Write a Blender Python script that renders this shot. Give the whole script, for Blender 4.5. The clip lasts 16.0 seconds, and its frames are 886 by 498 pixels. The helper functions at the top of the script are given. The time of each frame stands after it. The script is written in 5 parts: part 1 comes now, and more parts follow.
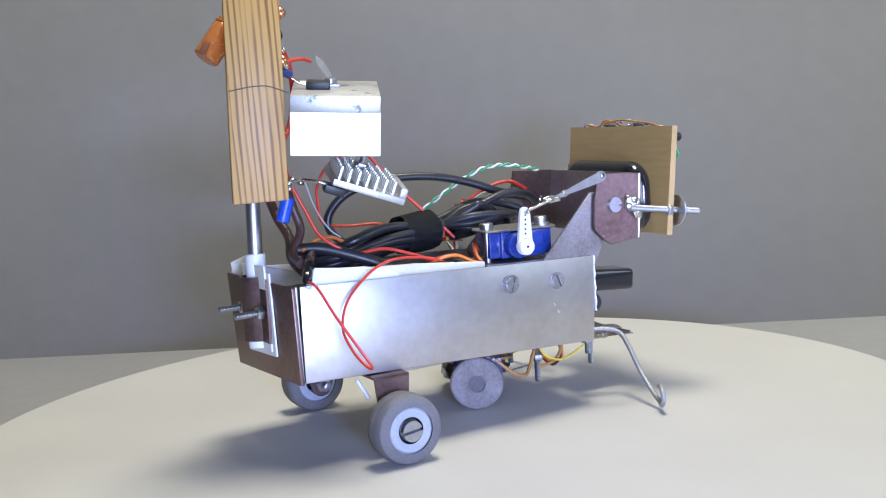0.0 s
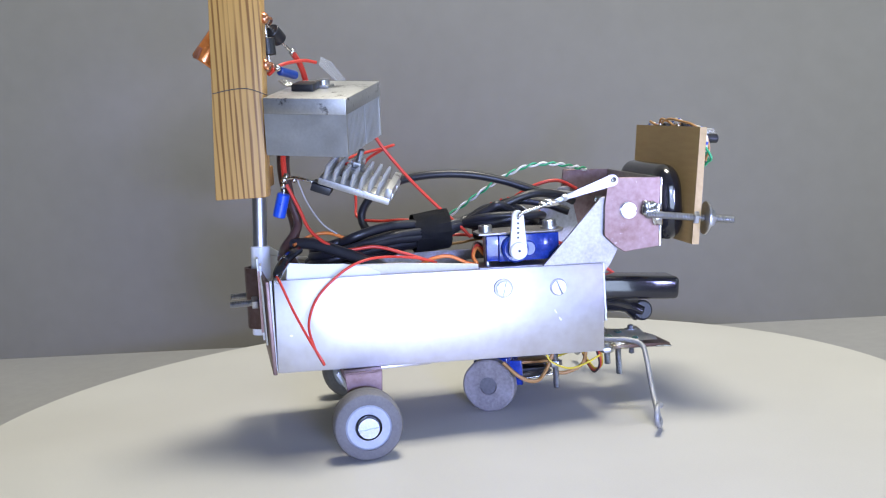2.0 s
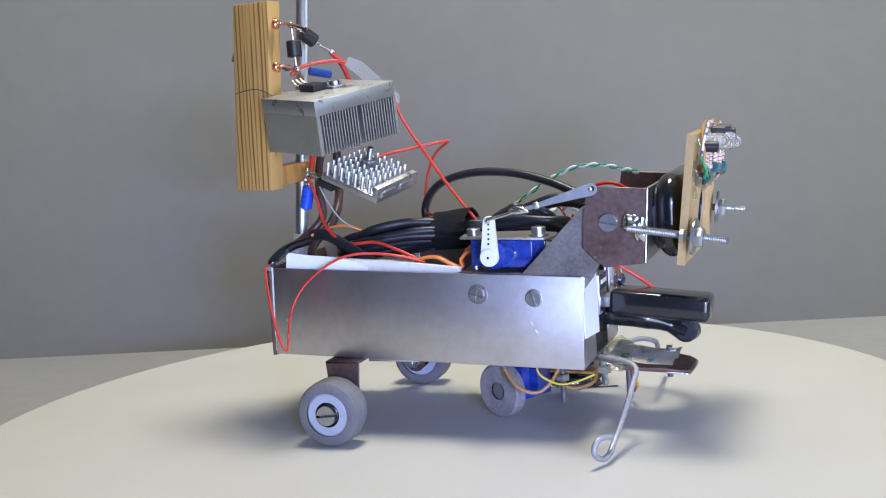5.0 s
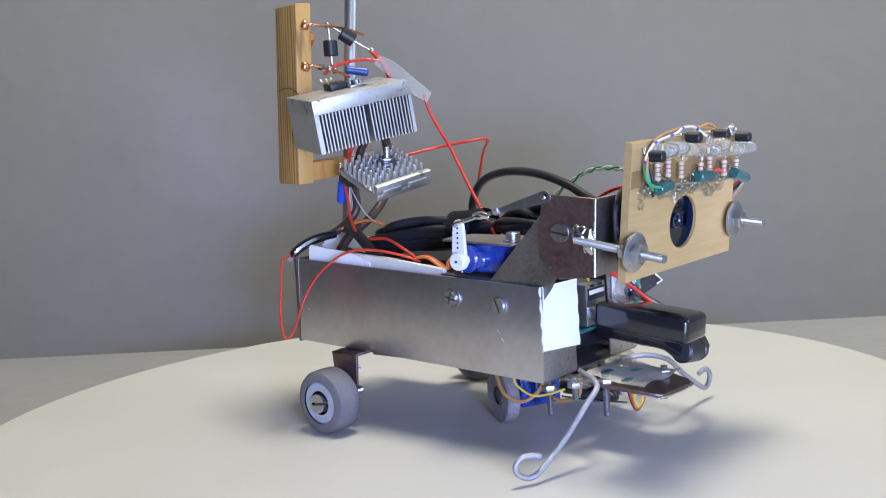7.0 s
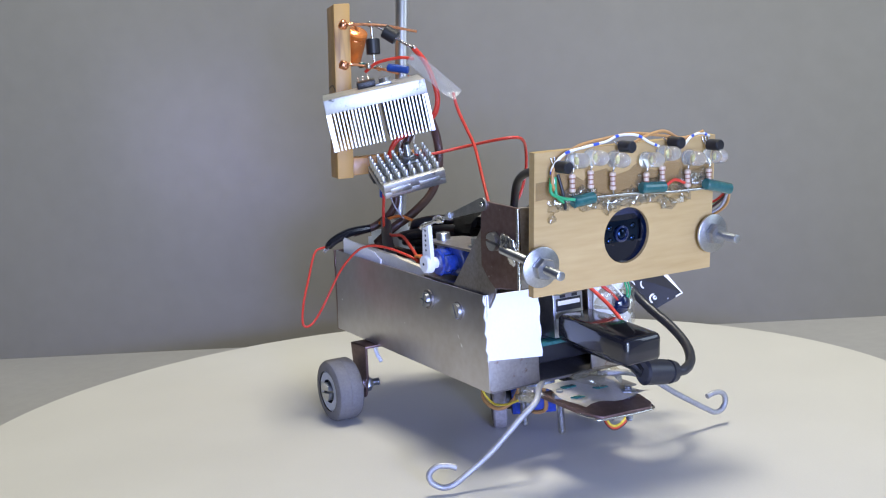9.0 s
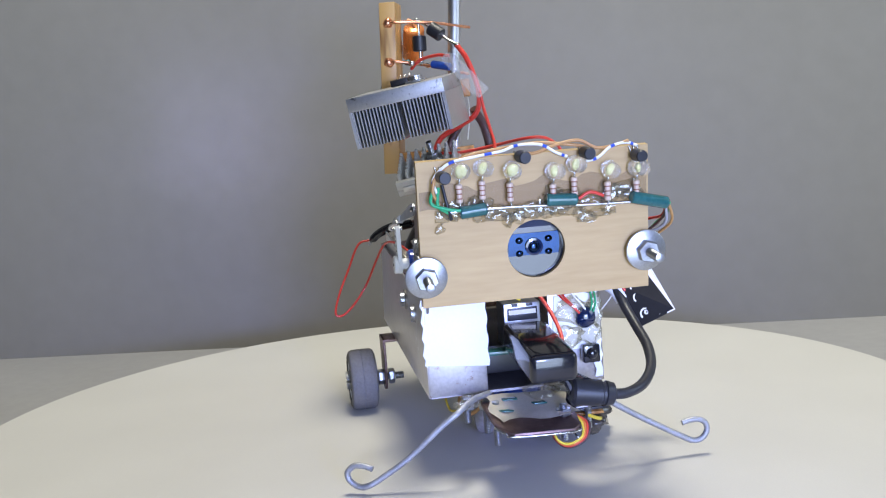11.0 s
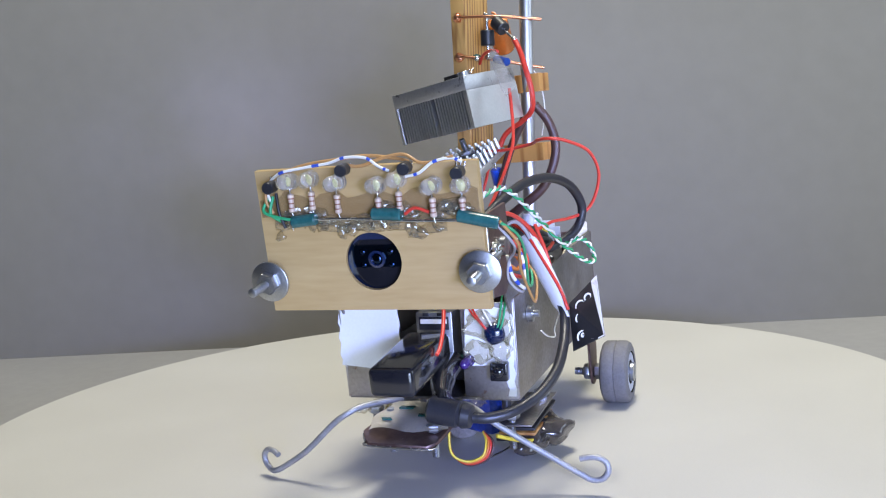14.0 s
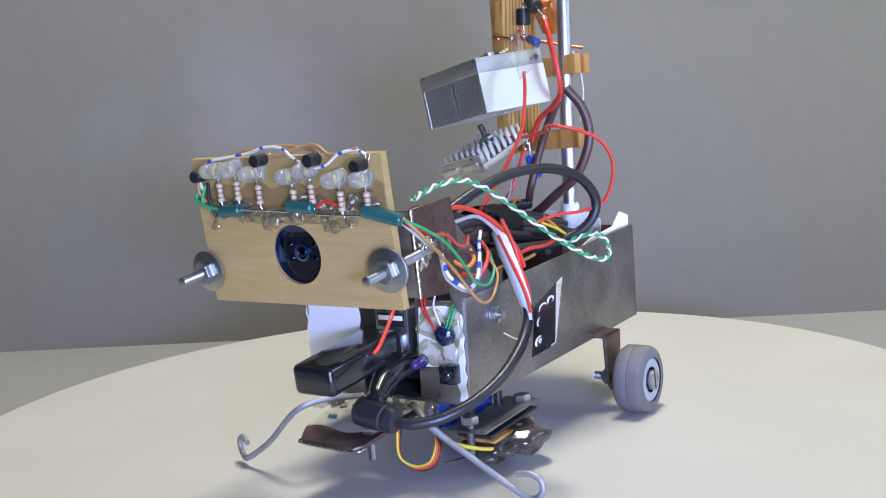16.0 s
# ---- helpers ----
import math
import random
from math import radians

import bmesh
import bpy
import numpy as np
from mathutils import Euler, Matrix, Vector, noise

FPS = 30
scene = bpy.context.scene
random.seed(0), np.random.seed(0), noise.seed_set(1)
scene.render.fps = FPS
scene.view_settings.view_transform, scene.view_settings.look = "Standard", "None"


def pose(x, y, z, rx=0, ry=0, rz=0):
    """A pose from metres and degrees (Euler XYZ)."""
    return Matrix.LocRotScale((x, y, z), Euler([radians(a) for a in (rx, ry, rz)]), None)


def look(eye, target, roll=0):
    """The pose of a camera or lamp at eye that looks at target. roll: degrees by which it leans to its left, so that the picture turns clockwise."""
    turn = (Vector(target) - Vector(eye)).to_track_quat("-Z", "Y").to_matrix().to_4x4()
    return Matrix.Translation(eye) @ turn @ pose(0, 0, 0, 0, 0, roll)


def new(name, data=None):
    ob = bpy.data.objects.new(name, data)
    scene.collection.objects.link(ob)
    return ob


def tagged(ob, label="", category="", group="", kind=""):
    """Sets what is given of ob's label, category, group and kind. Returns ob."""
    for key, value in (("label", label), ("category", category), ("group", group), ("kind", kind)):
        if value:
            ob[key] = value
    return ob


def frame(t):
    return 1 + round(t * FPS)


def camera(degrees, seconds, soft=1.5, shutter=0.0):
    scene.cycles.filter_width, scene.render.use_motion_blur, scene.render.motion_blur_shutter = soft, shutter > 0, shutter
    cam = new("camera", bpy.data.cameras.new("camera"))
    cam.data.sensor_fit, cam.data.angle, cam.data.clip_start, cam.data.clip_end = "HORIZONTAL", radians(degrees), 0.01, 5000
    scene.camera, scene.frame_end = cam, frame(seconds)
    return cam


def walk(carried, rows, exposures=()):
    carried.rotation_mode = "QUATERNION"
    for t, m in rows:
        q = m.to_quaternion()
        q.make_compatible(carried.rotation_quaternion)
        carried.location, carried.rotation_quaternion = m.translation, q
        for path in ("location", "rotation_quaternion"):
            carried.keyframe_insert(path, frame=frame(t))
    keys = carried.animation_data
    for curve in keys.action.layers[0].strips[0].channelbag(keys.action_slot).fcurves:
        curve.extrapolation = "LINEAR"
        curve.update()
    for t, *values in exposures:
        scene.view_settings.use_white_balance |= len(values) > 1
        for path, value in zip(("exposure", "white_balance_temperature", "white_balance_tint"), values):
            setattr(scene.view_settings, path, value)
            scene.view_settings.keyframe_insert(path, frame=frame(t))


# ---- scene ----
# ---------------- camera and its way ----------------
cam = camera(42.83, 16.0, soft=1.15)
EYE, AIM, LEAN = (0.0, -0.51, 0.1486), (-7.62, -0.12), -4.15


def stand(k):
    """The camera on its tripod; k = 1 is the small push at the very end."""
    return pose(EYE[0] + 0.00196 * k, EYE[1] + 0.02178 * k, EYE[2] - 0.00298 * k, 90 + AIM[0] - 0.434 * k, 0, AIM[1] + 0.4056 * k) @ pose(0, 0, 0, 0, 0, LEAN)


walk(cam, [(0.0, stand(0)), (8.0, stand(0)), (15.7, stand(0)), (15.8, stand(0)), (15.9, stand(0.45)), (16.0, stand(1))])

# turntable angle in degrees, time by time
TURNS = [
    (0.0, 28.15), (0.5, 23.4), (1.0, 18.62), (1.5, 13.87), (2.0, 9.12), (2.5, 4.39), (3.0, -0.42), (3.5, -5.39), (4.0, -10.4),
    (5.25, -23.3), (6.5, -36.54), (7.0, -41.43), (7.5, -46.32), (8.0, -51.26), (9.25, -63.8), (10.5, -76.13), (11.0, -80.8), (11.5, -85.44),
    (12.0, -90.2), (12.5, -94.99), (13.0, -99.89), (13.5, -104.75), (14.0, -109.68), (14.5, -114.58), (15.0, -119.44),
    (15.3, -122.4), (15.4, -123.2), (15.5, -123.35), (15.7, -123.35), (16.0, -123.3),
]

# ---------------- light ----------------
world = bpy.data.worlds.new("room_air")
scene.world = world
world.use_nodes = True
world.node_tree.nodes["Background"].inputs[0].default_value = (0.75, 0.8, 0.9, 1)
world.node_tree.nodes["Background"].inputs[1].default_value = 0.25


def area_lamp(name, eye, target, size, power, colour):
    data = bpy.data.lights.new(name, "AREA")
    data.shape, data.size, data.size_y = "RECTANGLE", size[0], size[1]
    data.energy, data.color = power, colour
    ob = new(name, data)
    ob.matrix_world = look(eye, target)
    return ob


area_lamp("ceiling_lamp", (0.13, 0.05, 1.2), (0.08, 0.03, 0.0), (0.30, 0.30), 13.6, (1.0, 0.968, 0.84))
# window behind the camera
area_lamp("window_light", (0.43, -2.0, 0.0), (0.0, 0.0, 0.05), (1.25, 1.4), 50.0, (0.60, 0.74, 1.0))
# unseen fill added from the right, brightens that end of the wall
area_lamp("side_fill_light", (1.9, -0.35, 0.75), (0.0, 0.0, 0.1), (1.1, 1.2), 15.0, (0.68, 0.82, 1.0))
# cold video lamp beside the tripod, tipped down onto the disc
video = area_lamp("video_lamp", (0.17, -0.80, 0.13), (0.03, -0.04, 0.0), (0.12, 0.09), 0.36, (0.27, 0.35, 1.0))
video.data.spread = radians(38)
# small cold torch beside the table, its beam passing the robot and ending on the wall
torch = bpy.data.lights.new("torch", "SPOT")
torch.energy, torch.color, torch.spot_size, torch.spot_blend, torch.shadow_soft_size = 27.0, (0.46, 0.50, 1.0), radians(9), 1.0, 0.04
torch_ob = new("torch", torch)
torch_ob.matrix_world = look((0.50, -0.45, 0.067), (-0.170, 0.344, 0.125))
scene.view_settings.exposure = 0.0

# ---------------- materials ----------------
MM = 0.001


def shader(name):
    m = bpy.data.materials.new(name)
    m.use_nodes = True
    nt = m.node_tree
    return m, nt, nt.nodes["Principled BSDF"]


def surface(name, low, high, rough=0.5, metal=0.0, scale=60.0, fine=900.0, bump=0.15, stretch=(1, 1, 1), specks=None, rough_var=0.12, coat=0.0, trans=0.0, alpha=1.0, flecks=0.0):
    """Two scales of noise mix two colours; the fine one gives relief; specks add stains with edges of their own."""
    m, nt, bsdf = shader(name)
    N, L = nt.nodes, nt.links
    tc = N.new("ShaderNodeTexCoord")
    mp = N.new("ShaderNodeMapping")
    mp.inputs["Scale"].default_value = stretch
    L.new(tc.outputs["Object"], mp.inputs["Vector"])
    big = N.new("ShaderNodeTexNoise")
    big.inputs["Scale"].default_value, big.inputs["Detail"].default_value = scale, 6
    small = N.new("ShaderNodeTexNoise")
    small.inputs["Scale"].default_value, small.inputs["Detail"].default_value = fine, 4
    for n in (big, small):
        L.new(mp.outputs[0], n.inputs["Vector"])
    add = N.new("ShaderNodeMath")
    add.operation = "MULTIPLY_ADD"
    add.inputs[1].default_value = 0.45
    L.new(small.outputs["Fac"], add.inputs[0])
    half = N.new("ShaderNodeMath")
    half.operation = "MULTIPLY"
    half.inputs[1].default_value = 0.55
    L.new(big.outputs["Fac"], half.inputs[0])
    L.new(half.outputs[0], add.inputs[2])
    ramp = N.new("ShaderNodeValToRGB")
    ramp.color_ramp.elements[0].position, ramp.color_ramp.elements[1].position = 0.32, 0.68
    ramp.color_ramp.elements[0].color, ramp.color_ramp.elements[1].color = (*low, 1), (*high, 1)
    L.new(add.outputs[0], ramp.inputs[0])
    colour = ramp.outputs[0]
    if specks:
        tint, amount, size = specks
        v = N.new("ShaderNodeTexNoise")
        v.inputs["Scale"].default_value, v.inputs["Detail"].default_value, v.inputs["Roughness"].default_value = size, 8, 0.7
        L.new(tc.outputs["Object"], v.inputs["Vector"])
        r2 = N.new("ShaderNodeValToRGB")
        r2.color_ramp.elements[0].position, r2.color_ramp.elements[1].position = 0.72 - amount, 0.80 - amount
        L.new(v.outputs["Fac"], r2.inputs[0])
        mix = N.new("ShaderNodeMix")
        mix.data_type = "RGBA"
        L.new(r2.outputs[0], mix.inputs["Factor"])
        L.new(colour, mix.inputs["A"])
        mix.inputs["B"].default_value = (*tint, 1)
        colour = mix.outputs["Result"]
    if flecks:
        sc = N.new("ShaderNodeTexNoise")
        sc.inputs["Scale"].default_value, sc.inputs["Detail"].default_value, sc.inputs["Distortion"].default_value = 75, 9, 1.6
        L.new(tc.outputs["Object"], sc.inputs["Vector"])
        r3 = N.new("ShaderNodeValToRGB")
        r3.color_ramp.elements[0].position, r3.color_ramp.elements[1].position = flecks, flecks + 0.015
        L.new(sc.outputs["Fac"], r3.inputs[0])
        mx = N.new("ShaderNodeMix")
        mx.data_type = "RGBA"
        L.new(r3.outputs[0], mx.inputs["Factor"])
        L.new(colour, mx.inputs["A"])
        mx.inputs["B"].default_value = (0.88, 0.89, 0.92, 1)
        colour = mx.outputs["Result"]
    L.new(colour, bsdf.inputs["Base Color"])
    rr = N.new("ShaderNodeMapRange")
    rr.inputs["To Min"].default_value, rr.inputs["To Max"].default_value = max(0.03, rough - rough_var), min(1, rough + rough_var)
    L.new(add.outputs[0], rr.inputs["Value"])
    L.new(rr.outputs[0], bsdf.inputs["Roughness"])
    bsdf.inputs["Metallic"].default_value = metal
    bsdf.inputs["Coat Weight"].default_value = coat
    bsdf.inputs["Transmission Weight"].default_value = trans
    bsdf.inputs["Alpha"].default_value = alpha
    if bump:
        b = N.new("ShaderNodeBump")
        b.inputs["Strength"].default_value, b.inputs["Distance"].default_value = bump, 0.0004
        L.new(add.outputs[0], b.inputs["Height"])
        L.new(b.outputs[0], bsdf.inputs["Normal"])
    return m


def wood(name, pale, dark, axis, lines=420.0, rough=0.45):
    """Long grain: bands across one axis, bent by noise, drawn out along z."""
    m, nt, bsdf = shader(name)
    N, L = nt.nodes, nt.links
    tc = N.new("ShaderNodeTexCoord")
    mp = N.new("ShaderNodeMapping")
    mp.inputs["Rotation"].default_value = (0, 0, radians(axis))
    mp.inputs["Scale"].default_value = (1, 1, 0.06)
    L.new(tc.outputs["Object"], mp.inputs["Vector"])
    w = N.new("ShaderNodeTexWave")
    w.bands_direction = "X"
    w.wave_profile = "SIN"
    w.inputs["Scale"].default_value, w.inputs["Distortion"].default_value = lines / 6.283, 6.5
    w.inputs["Detail"].default_value, w.inputs["Detail Scale"].default_value = 3, 0.8
    L.new(mp.outputs[0], w.inputs["Vector"])
    n = N.new("ShaderNodeTexNoise")
    n.inputs["Scale"].default_value, n.inputs["Detail"].default_value = 260, 8
    L.new(mp.outputs[0], n.inputs["Vector"])
    mul = N.new("ShaderNodeMath")
    mul.operation = "MULTIPLY"
    L.new(w.outputs["Fac"], mul.inputs[0])
    L.new(n.outputs["Fac"], mul.inputs[1])
    ramp = N.new("ShaderNodeValToRGB")
    ramp.color_ramp.elements[0].position, ramp.color_ramp.elements[1].position = 0.28, 0.56
    ramp.color_ramp.elements[0].color, ramp.color_ramp.elements[1].color = (*pale, 1), (*dark, 1)
    L.new(mul.outputs[0], ramp.inputs[0])
    L.new(ramp.outputs[0], bsdf.inputs["Base Color"])
    bsdf.inputs["Roughness"].default_value = rough
    b = N.new("ShaderNodeBump")
    b.inputs["Strength"].default_value, b.inputs["Distance"].default_value = 0.25, 0.0003
    L.new(mul.outputs[0], b.inputs["Height"])
    L.new(b.outputs[0], bsdf.inputs["Normal"])
    return m


M_WALL = surface("painted_wall", (0.238, 0.217, 0.185), (0.272, 0.248, 0.214), 0.85, scale=4, fine=60, bump=0.05)
M_TABLE = surface("grey_table", (0.29, 0.285, 0.28), (0.35, 0.343, 0.335), 0.6, scale=6, fine=150, bump=0.05)
M_DISC = surface("matt_laminate", (0.51, 0.495, 0.45), (0.565, 0.55, 0.503), 0.55, scale=14, fine=1400, bump=0.25, specks=((0.35, 0.34, 0.32), -0.06, 500))
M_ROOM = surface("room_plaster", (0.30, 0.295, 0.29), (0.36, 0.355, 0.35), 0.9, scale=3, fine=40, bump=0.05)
# near-black for the added left wall, cuts its bounce and darkens reflections
M_DARK_WALL = surface("dark_bounce_stop", (0.07, 0.06, 0.055), (0.10, 0.09, 0.08), 0.9, scale=3, fine=40, bump=0.05)
M_STEEL = surface("tinned_steel", (0.50, 0.475, 0.47), (0.60, 0.59, 0.61), 0.39, 1.0, rough_var=0.05, scale=34, fine=240, bump=0.02, stretch=(1, 1, 1), specks=((0.30, 0.22, 0.19), 0.03, 40), flecks=0.685)
M_MOTTLED = surface("rusty_tinplate", (0.36, 0.34, 0.33), (0.54, 0.52, 0.52), 0.45, 1.0, scale=60, fine=700, bump=0.15, specks=((0.26, 0.15, 0.11), 0.13, 150))
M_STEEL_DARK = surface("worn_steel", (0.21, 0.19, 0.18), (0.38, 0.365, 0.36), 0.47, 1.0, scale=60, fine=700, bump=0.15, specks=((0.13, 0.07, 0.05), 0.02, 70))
M_COPPER_CLAD = surface("brown_board", (0.135, 0.078, 0.066), (0.25, 0.175, 0.16), 0.44, 0.85, scale=55, fine=420, bump=0.2, specks=((0.38, 0.345, 0.33), 0.075, 300))
M_ZINC = surface("zinc_bolt", (0.37, 0.38, 0.40), (0.54, 0.55, 0.57), 0.36, 1.0, scale=200, fine=1500, bump=0.02, rough_var=0.05)
M_WIRE_STEEL = surface("dull_wire", (0.30, 0.30, 0.30), (0.44, 0.44, 0.44), 0.55, 0.6, scale=200, fine=1200, bump=0.2)
M_ALU = surface("cast_aluminium", (0.48, 0.48, 0.48), (0.62, 0.62, 0.62), 0.48, 1.0, scale=80, fine=900, bump=0.3, specks=((0.13, 0.125, 0.13), 0.15, 110))
M_ALU_FIN = surface("aluminium_fin", (0.62, 0.62, 0.61), (0.72, 0.72, 0.71), 0.42, 1.0, scale=90, fine=900, bump=0.08)
M_TUBE = surface("aluminium_tube", (0.50, 0.50, 0.51), (0.6, 0.6, 0.61), 0.4, 1.0, scale=90, fine=800, bump=0.1, stretch=(1, 1, 0.1))
M_PINE = wood("pine_grain", (0.53, 0.305, 0.095), (0.23, 0.105, 0.03), 15.6, 760)
M_SPACER = wood("varnished_wood", (0.50, 0.25, 0.07), (0.28, 0.11, 0.025), 60, 300, 0.35)
M_PLY = surface("birch_plywood", (0.39, 0.25, 0.092), (0.49, 0.34, 0.145), 0.55, scale=30, fine=500, bump=0.1, stretch=(1, 0.12, 1), specks=((0.33, 0.20, 0.10), -0.07, 60))
M_PLY_EDGE = surface("plywood_edge", (0.45, 0.30, 0.16), (0.62, 0.47, 0.28), 0.6, scale=300, fine=900, bump=0.2)
M_PAPER = surface("white_card", (0.78, 0.78, 0.77), (0.84, 0.84, 0.83), 0.75, scale=40, fine=900, bump=0.1)
M_CREAM = surface("cream_card", (0.66, 0.61, 0.51), (0.78, 0.74, 0.65), 0.75, scale=60, fine=700, bump=0.15)
M_WHITE_PL = surface("white_plastic", (0.74, 0.75, 0.76), (0.8, 0.8, 0.81), 0.4, scale=80, fine=900, bump=0.03)
M_BLACK = surface("black_plastic", (0.010, 0.010, 0.012), (0.018, 0.018, 0.021), 0.42, scale=80, fine=900, bump=0.04)
M_GLOSS = surface("gloss_black", (0.008, 0.008, 0.010), (0.014, 0.014, 0.017), 0.15, scale=60, fine=800, bump=0.01, rough_var=0.05, coat=0.4)
M_CABLE = surface("black_cable", (0.014, 0.014, 0.017), (0.026, 0.026, 0.030), 0.38, scale=90, fine=1200, bump=0.06)
M_VELCRO = surface("black_fabric", (0.008, 0.008, 0.009), (0.022, 0.022, 0.024), 0.95, scale=250, fine=2500, bump=0.9)
M_RED = surface("red_wire", (0.55, 0.035, 0.022), (0.66, 0.06, 0.035), 0.35, scale=120, fine=900, bump=0.05)
M_ORANGE = surface("orange_wire", (0.62, 0.16, 0.03), (0.70, 0.22, 0.05), 0.4, scale=120, fine=900, bump=0.05)
M_GREEN = surface("green_wire", (0.02, 0.27, 0.10), (0.035, 0.36, 0.15), 0.4, scale=120, fine=900, bump=0.05)
M_WHITE_W = surface("white_wire", (0.70, 0.68, 0.60), (0.78, 0.76, 0.70), 0.45, scale=120, fine=900, bump=0.05)
M_YELLOW = surface("yellow_wire", (0.68, 0.50, 0.04), (0.76, 0.58, 0.06), 0.4, scale=120, fine=900, bump=0.05)
M_BROWN_W = surface("brown_wire", (0.055, 0.026, 0.022), (0.085, 0.042, 0.034), 0.4, scale=120, fine=900, bump=0.05)
M_TAN_W = surface("tan_wire", (0.38, 0.19, 0.06), (0.48, 0.26, 0.09), 0.4, scale=120, fine=900, bump=0.05)
M_GREY_W = surface("grey_wire", (0.33, 0.32, 0.33), (0.42, 0.41, 0.42), 0.4, scale=120, fine=900, bump=0.05)
M_BLUE_W = surface("blue_wire", (0.02, 0.06, 0.42), (0.03, 0.09, 0.5), 0.4, scale=120, fine=900, bump=0.05)
M_BLUE_PL = surface("clear_blue_plastic", (0.010, 0.030, 0.22), (0.035, 0.085, 0.46), 0.16, scale=150, fine=700, bump=0.05, coat=0.5, trans=0.25)
M_CAP_BLUE = surface("blue_capacitor", (0.012, 0.06, 0.50), (0.02, 0.10, 0.62), 0.3, scale=150, fine=700, bump=0.04)
M_CAP_ORANGE = surface("orange_film", (0.58, 0.17, 0.035), (0.70, 0.24, 0.06), 0.25, 0.45, scale=90, fine=700, bump=0.04, coat=0.5)
M_COPPER = surface("bare_copper", (0.72, 0.30, 0.16), (0.82, 0.40, 0.24), 0.3, 1.0, scale=150, fine=900, bump=0.1)
M_TYRE = surface("grey_rubber", (0.115, 0.11, 0.105), (0.185, 0.175, 0.165), 0.75, scale=90, fine=900, bump=0.35, specks=((0.24, 0.21, 0.18), -0.02, 150))
M_HUB = surface("pale_grey_plastic", (0.34, 0.365, 0.40), (0.43, 0.455, 0.49), 0.45, scale=90, fine=900, bump=0.08)
M_FIBRE = surface("worn_fibre", (0.17, 0.148, 0.132), (0.33, 0.30, 0.275), 0.8, scale=90, fine=700, bump=0.35, specks=((0.06, 0.05, 0.045), 0.0, 160))


def clear_film(name, tint, gloss, rough):
    """Clear glue: mostly see-through, with a wet shine on an uneven skin."""
    m, nt, bsdf = shader(name)
    N, L = nt.nodes, nt.links
    N.remove(bsdf)
    tc = N.new("ShaderNodeTexCoord")
    n = N.new("ShaderNodeTexNoise")
    n.inputs["Scale"].default_value, n.inputs["Detail"].default_value = 320, 5
    L.new(tc.outputs["Object"], n.inputs["Vector"])
    b = N.new("ShaderNodeBump")
    b.inputs["Strength"].default_value, b.inputs["Distance"].default_value = 0.5, 0.0006
    L.new(n.outputs["Fac"], b.inputs["Height"])
    see, shine, body = N.new("ShaderNodeBsdfTransparent"), N.new("ShaderNodeBsdfGlossy"), N.new("ShaderNodeBsdfDiffuse")
    see.inputs["Color"].default_value = (*tint, 1)
    body.inputs["Color"].default_value = (0.62, 0.58, 0.46, 1)
    shine.inputs["Roughness"].default_value = rough
    L.new(b.outputs[0], shine.inputs["Normal"])
    a, c = N.new("ShaderNodeMixShader"), N.new("ShaderNodeMixShader")
    a.inputs[0].default_value, c.inputs[0].default_value = 0.07, gloss
    L.new(see.outputs[0], a.inputs[1])
    L.new(body.outputs[0], a.inputs[2])
    L.new(a.outputs[0], c.inputs[1])
    L.new(shine.outputs[0], c.inputs[2])
    L.new(c.outputs[0], N["Material Output"].inputs["Surface"])
    return m


M_GLUE = clear_film("hot_glue", (0.90, 0.88, 0.80), 0.13, 0.09)
M_LED = surface("clear_resin", (0.93, 0.94, 0.93), (0.97, 0.98, 0.97), 0.10, scale=200, fine=700, bump=0.03, trans=0.9, rough_var=0.05)
M_LED.node_tree.nodes["Principled BSDF"].inputs["IOR"].default_value = 1.33
M_STAIN = surface("brown_stain", (0.20, 0.115, 0.045), (0.30, 0.18, 0.075), 0.35, scale=60, fine=500, bump=0.1, alpha=0.38)
M_CAP_NAVY = surface("navy_capacitor", (0.012, 0.045, 0.22), (0.02, 0.07, 0.30), 0.3, scale=150, fine=700, bump=0.04)
M_LED_CHIP = surface("yellow_chip", (0.60, 0.55, 0.20), (0.72, 0.68, 0.34), 0.5, scale=200, fine=700, bump=0.03)
M_EPOXY = surface("smoky_epoxy", (0.022, 0.018, 0.016), (0.075, 0.062, 0.05), 0.08, scale=150, fine=500, bump=0.35, coat=0.6)
M_RESIN_GREEN = surface("green_sleeve", (0.012, 0.075, 0.07), (0.03, 0.13, 0.12), 0.2, scale=200, fine=600, bump=0.1, coat=0.3)
M_RESISTOR = surface("beige_ceramic", (0.50, 0.37, 0.26), (0.62, 0.48, 0.36), 0.4, scale=200, fine=900, bump=0.05)
M_BAND = surface("brown_band", (0.20, 0.075, 0.04), (0.28, 0.11, 0.06), 0.4, scale=200, fine=900, bump=0.02)
M_SOLDER = surface("solder", (0.55, 0.55, 0.55), (0.68, 0.68, 0.67), 0.25, 1.0, scale=300, fine=900, bump=0.4)
M_TAPE = surface("clear_tape", (0.55, 0.55, 0.54), (0.66, 0.66, 0.65), 0.15, scale=100, fine=600, bump=0.25, trans=0.3, alpha=0.28)
M_LENS = surface("lens_glass", (0.004, 0.016, 0.055), (0.008, 0.028, 0.085), 0.10, 1.0, scale=50, fine=300, bump=0.0, rough_var=0.02, coat=0.3)
M_LENS_BLUE = surface("blue_coating", (0.004, 0.010, 0.035), (0.008, 0.018, 0.06), 0.12, scale=80, fine=300, bump=0.0, rough_var=0.03, coat=1.0)
M_VIOLET = surface("violet_resin", (0.03, 0.012, 0.10), (0.06, 0.025, 0.16), 0.1, scale=80, fine=300, bump=0.0, rough_var=0.03, coat=0.6)
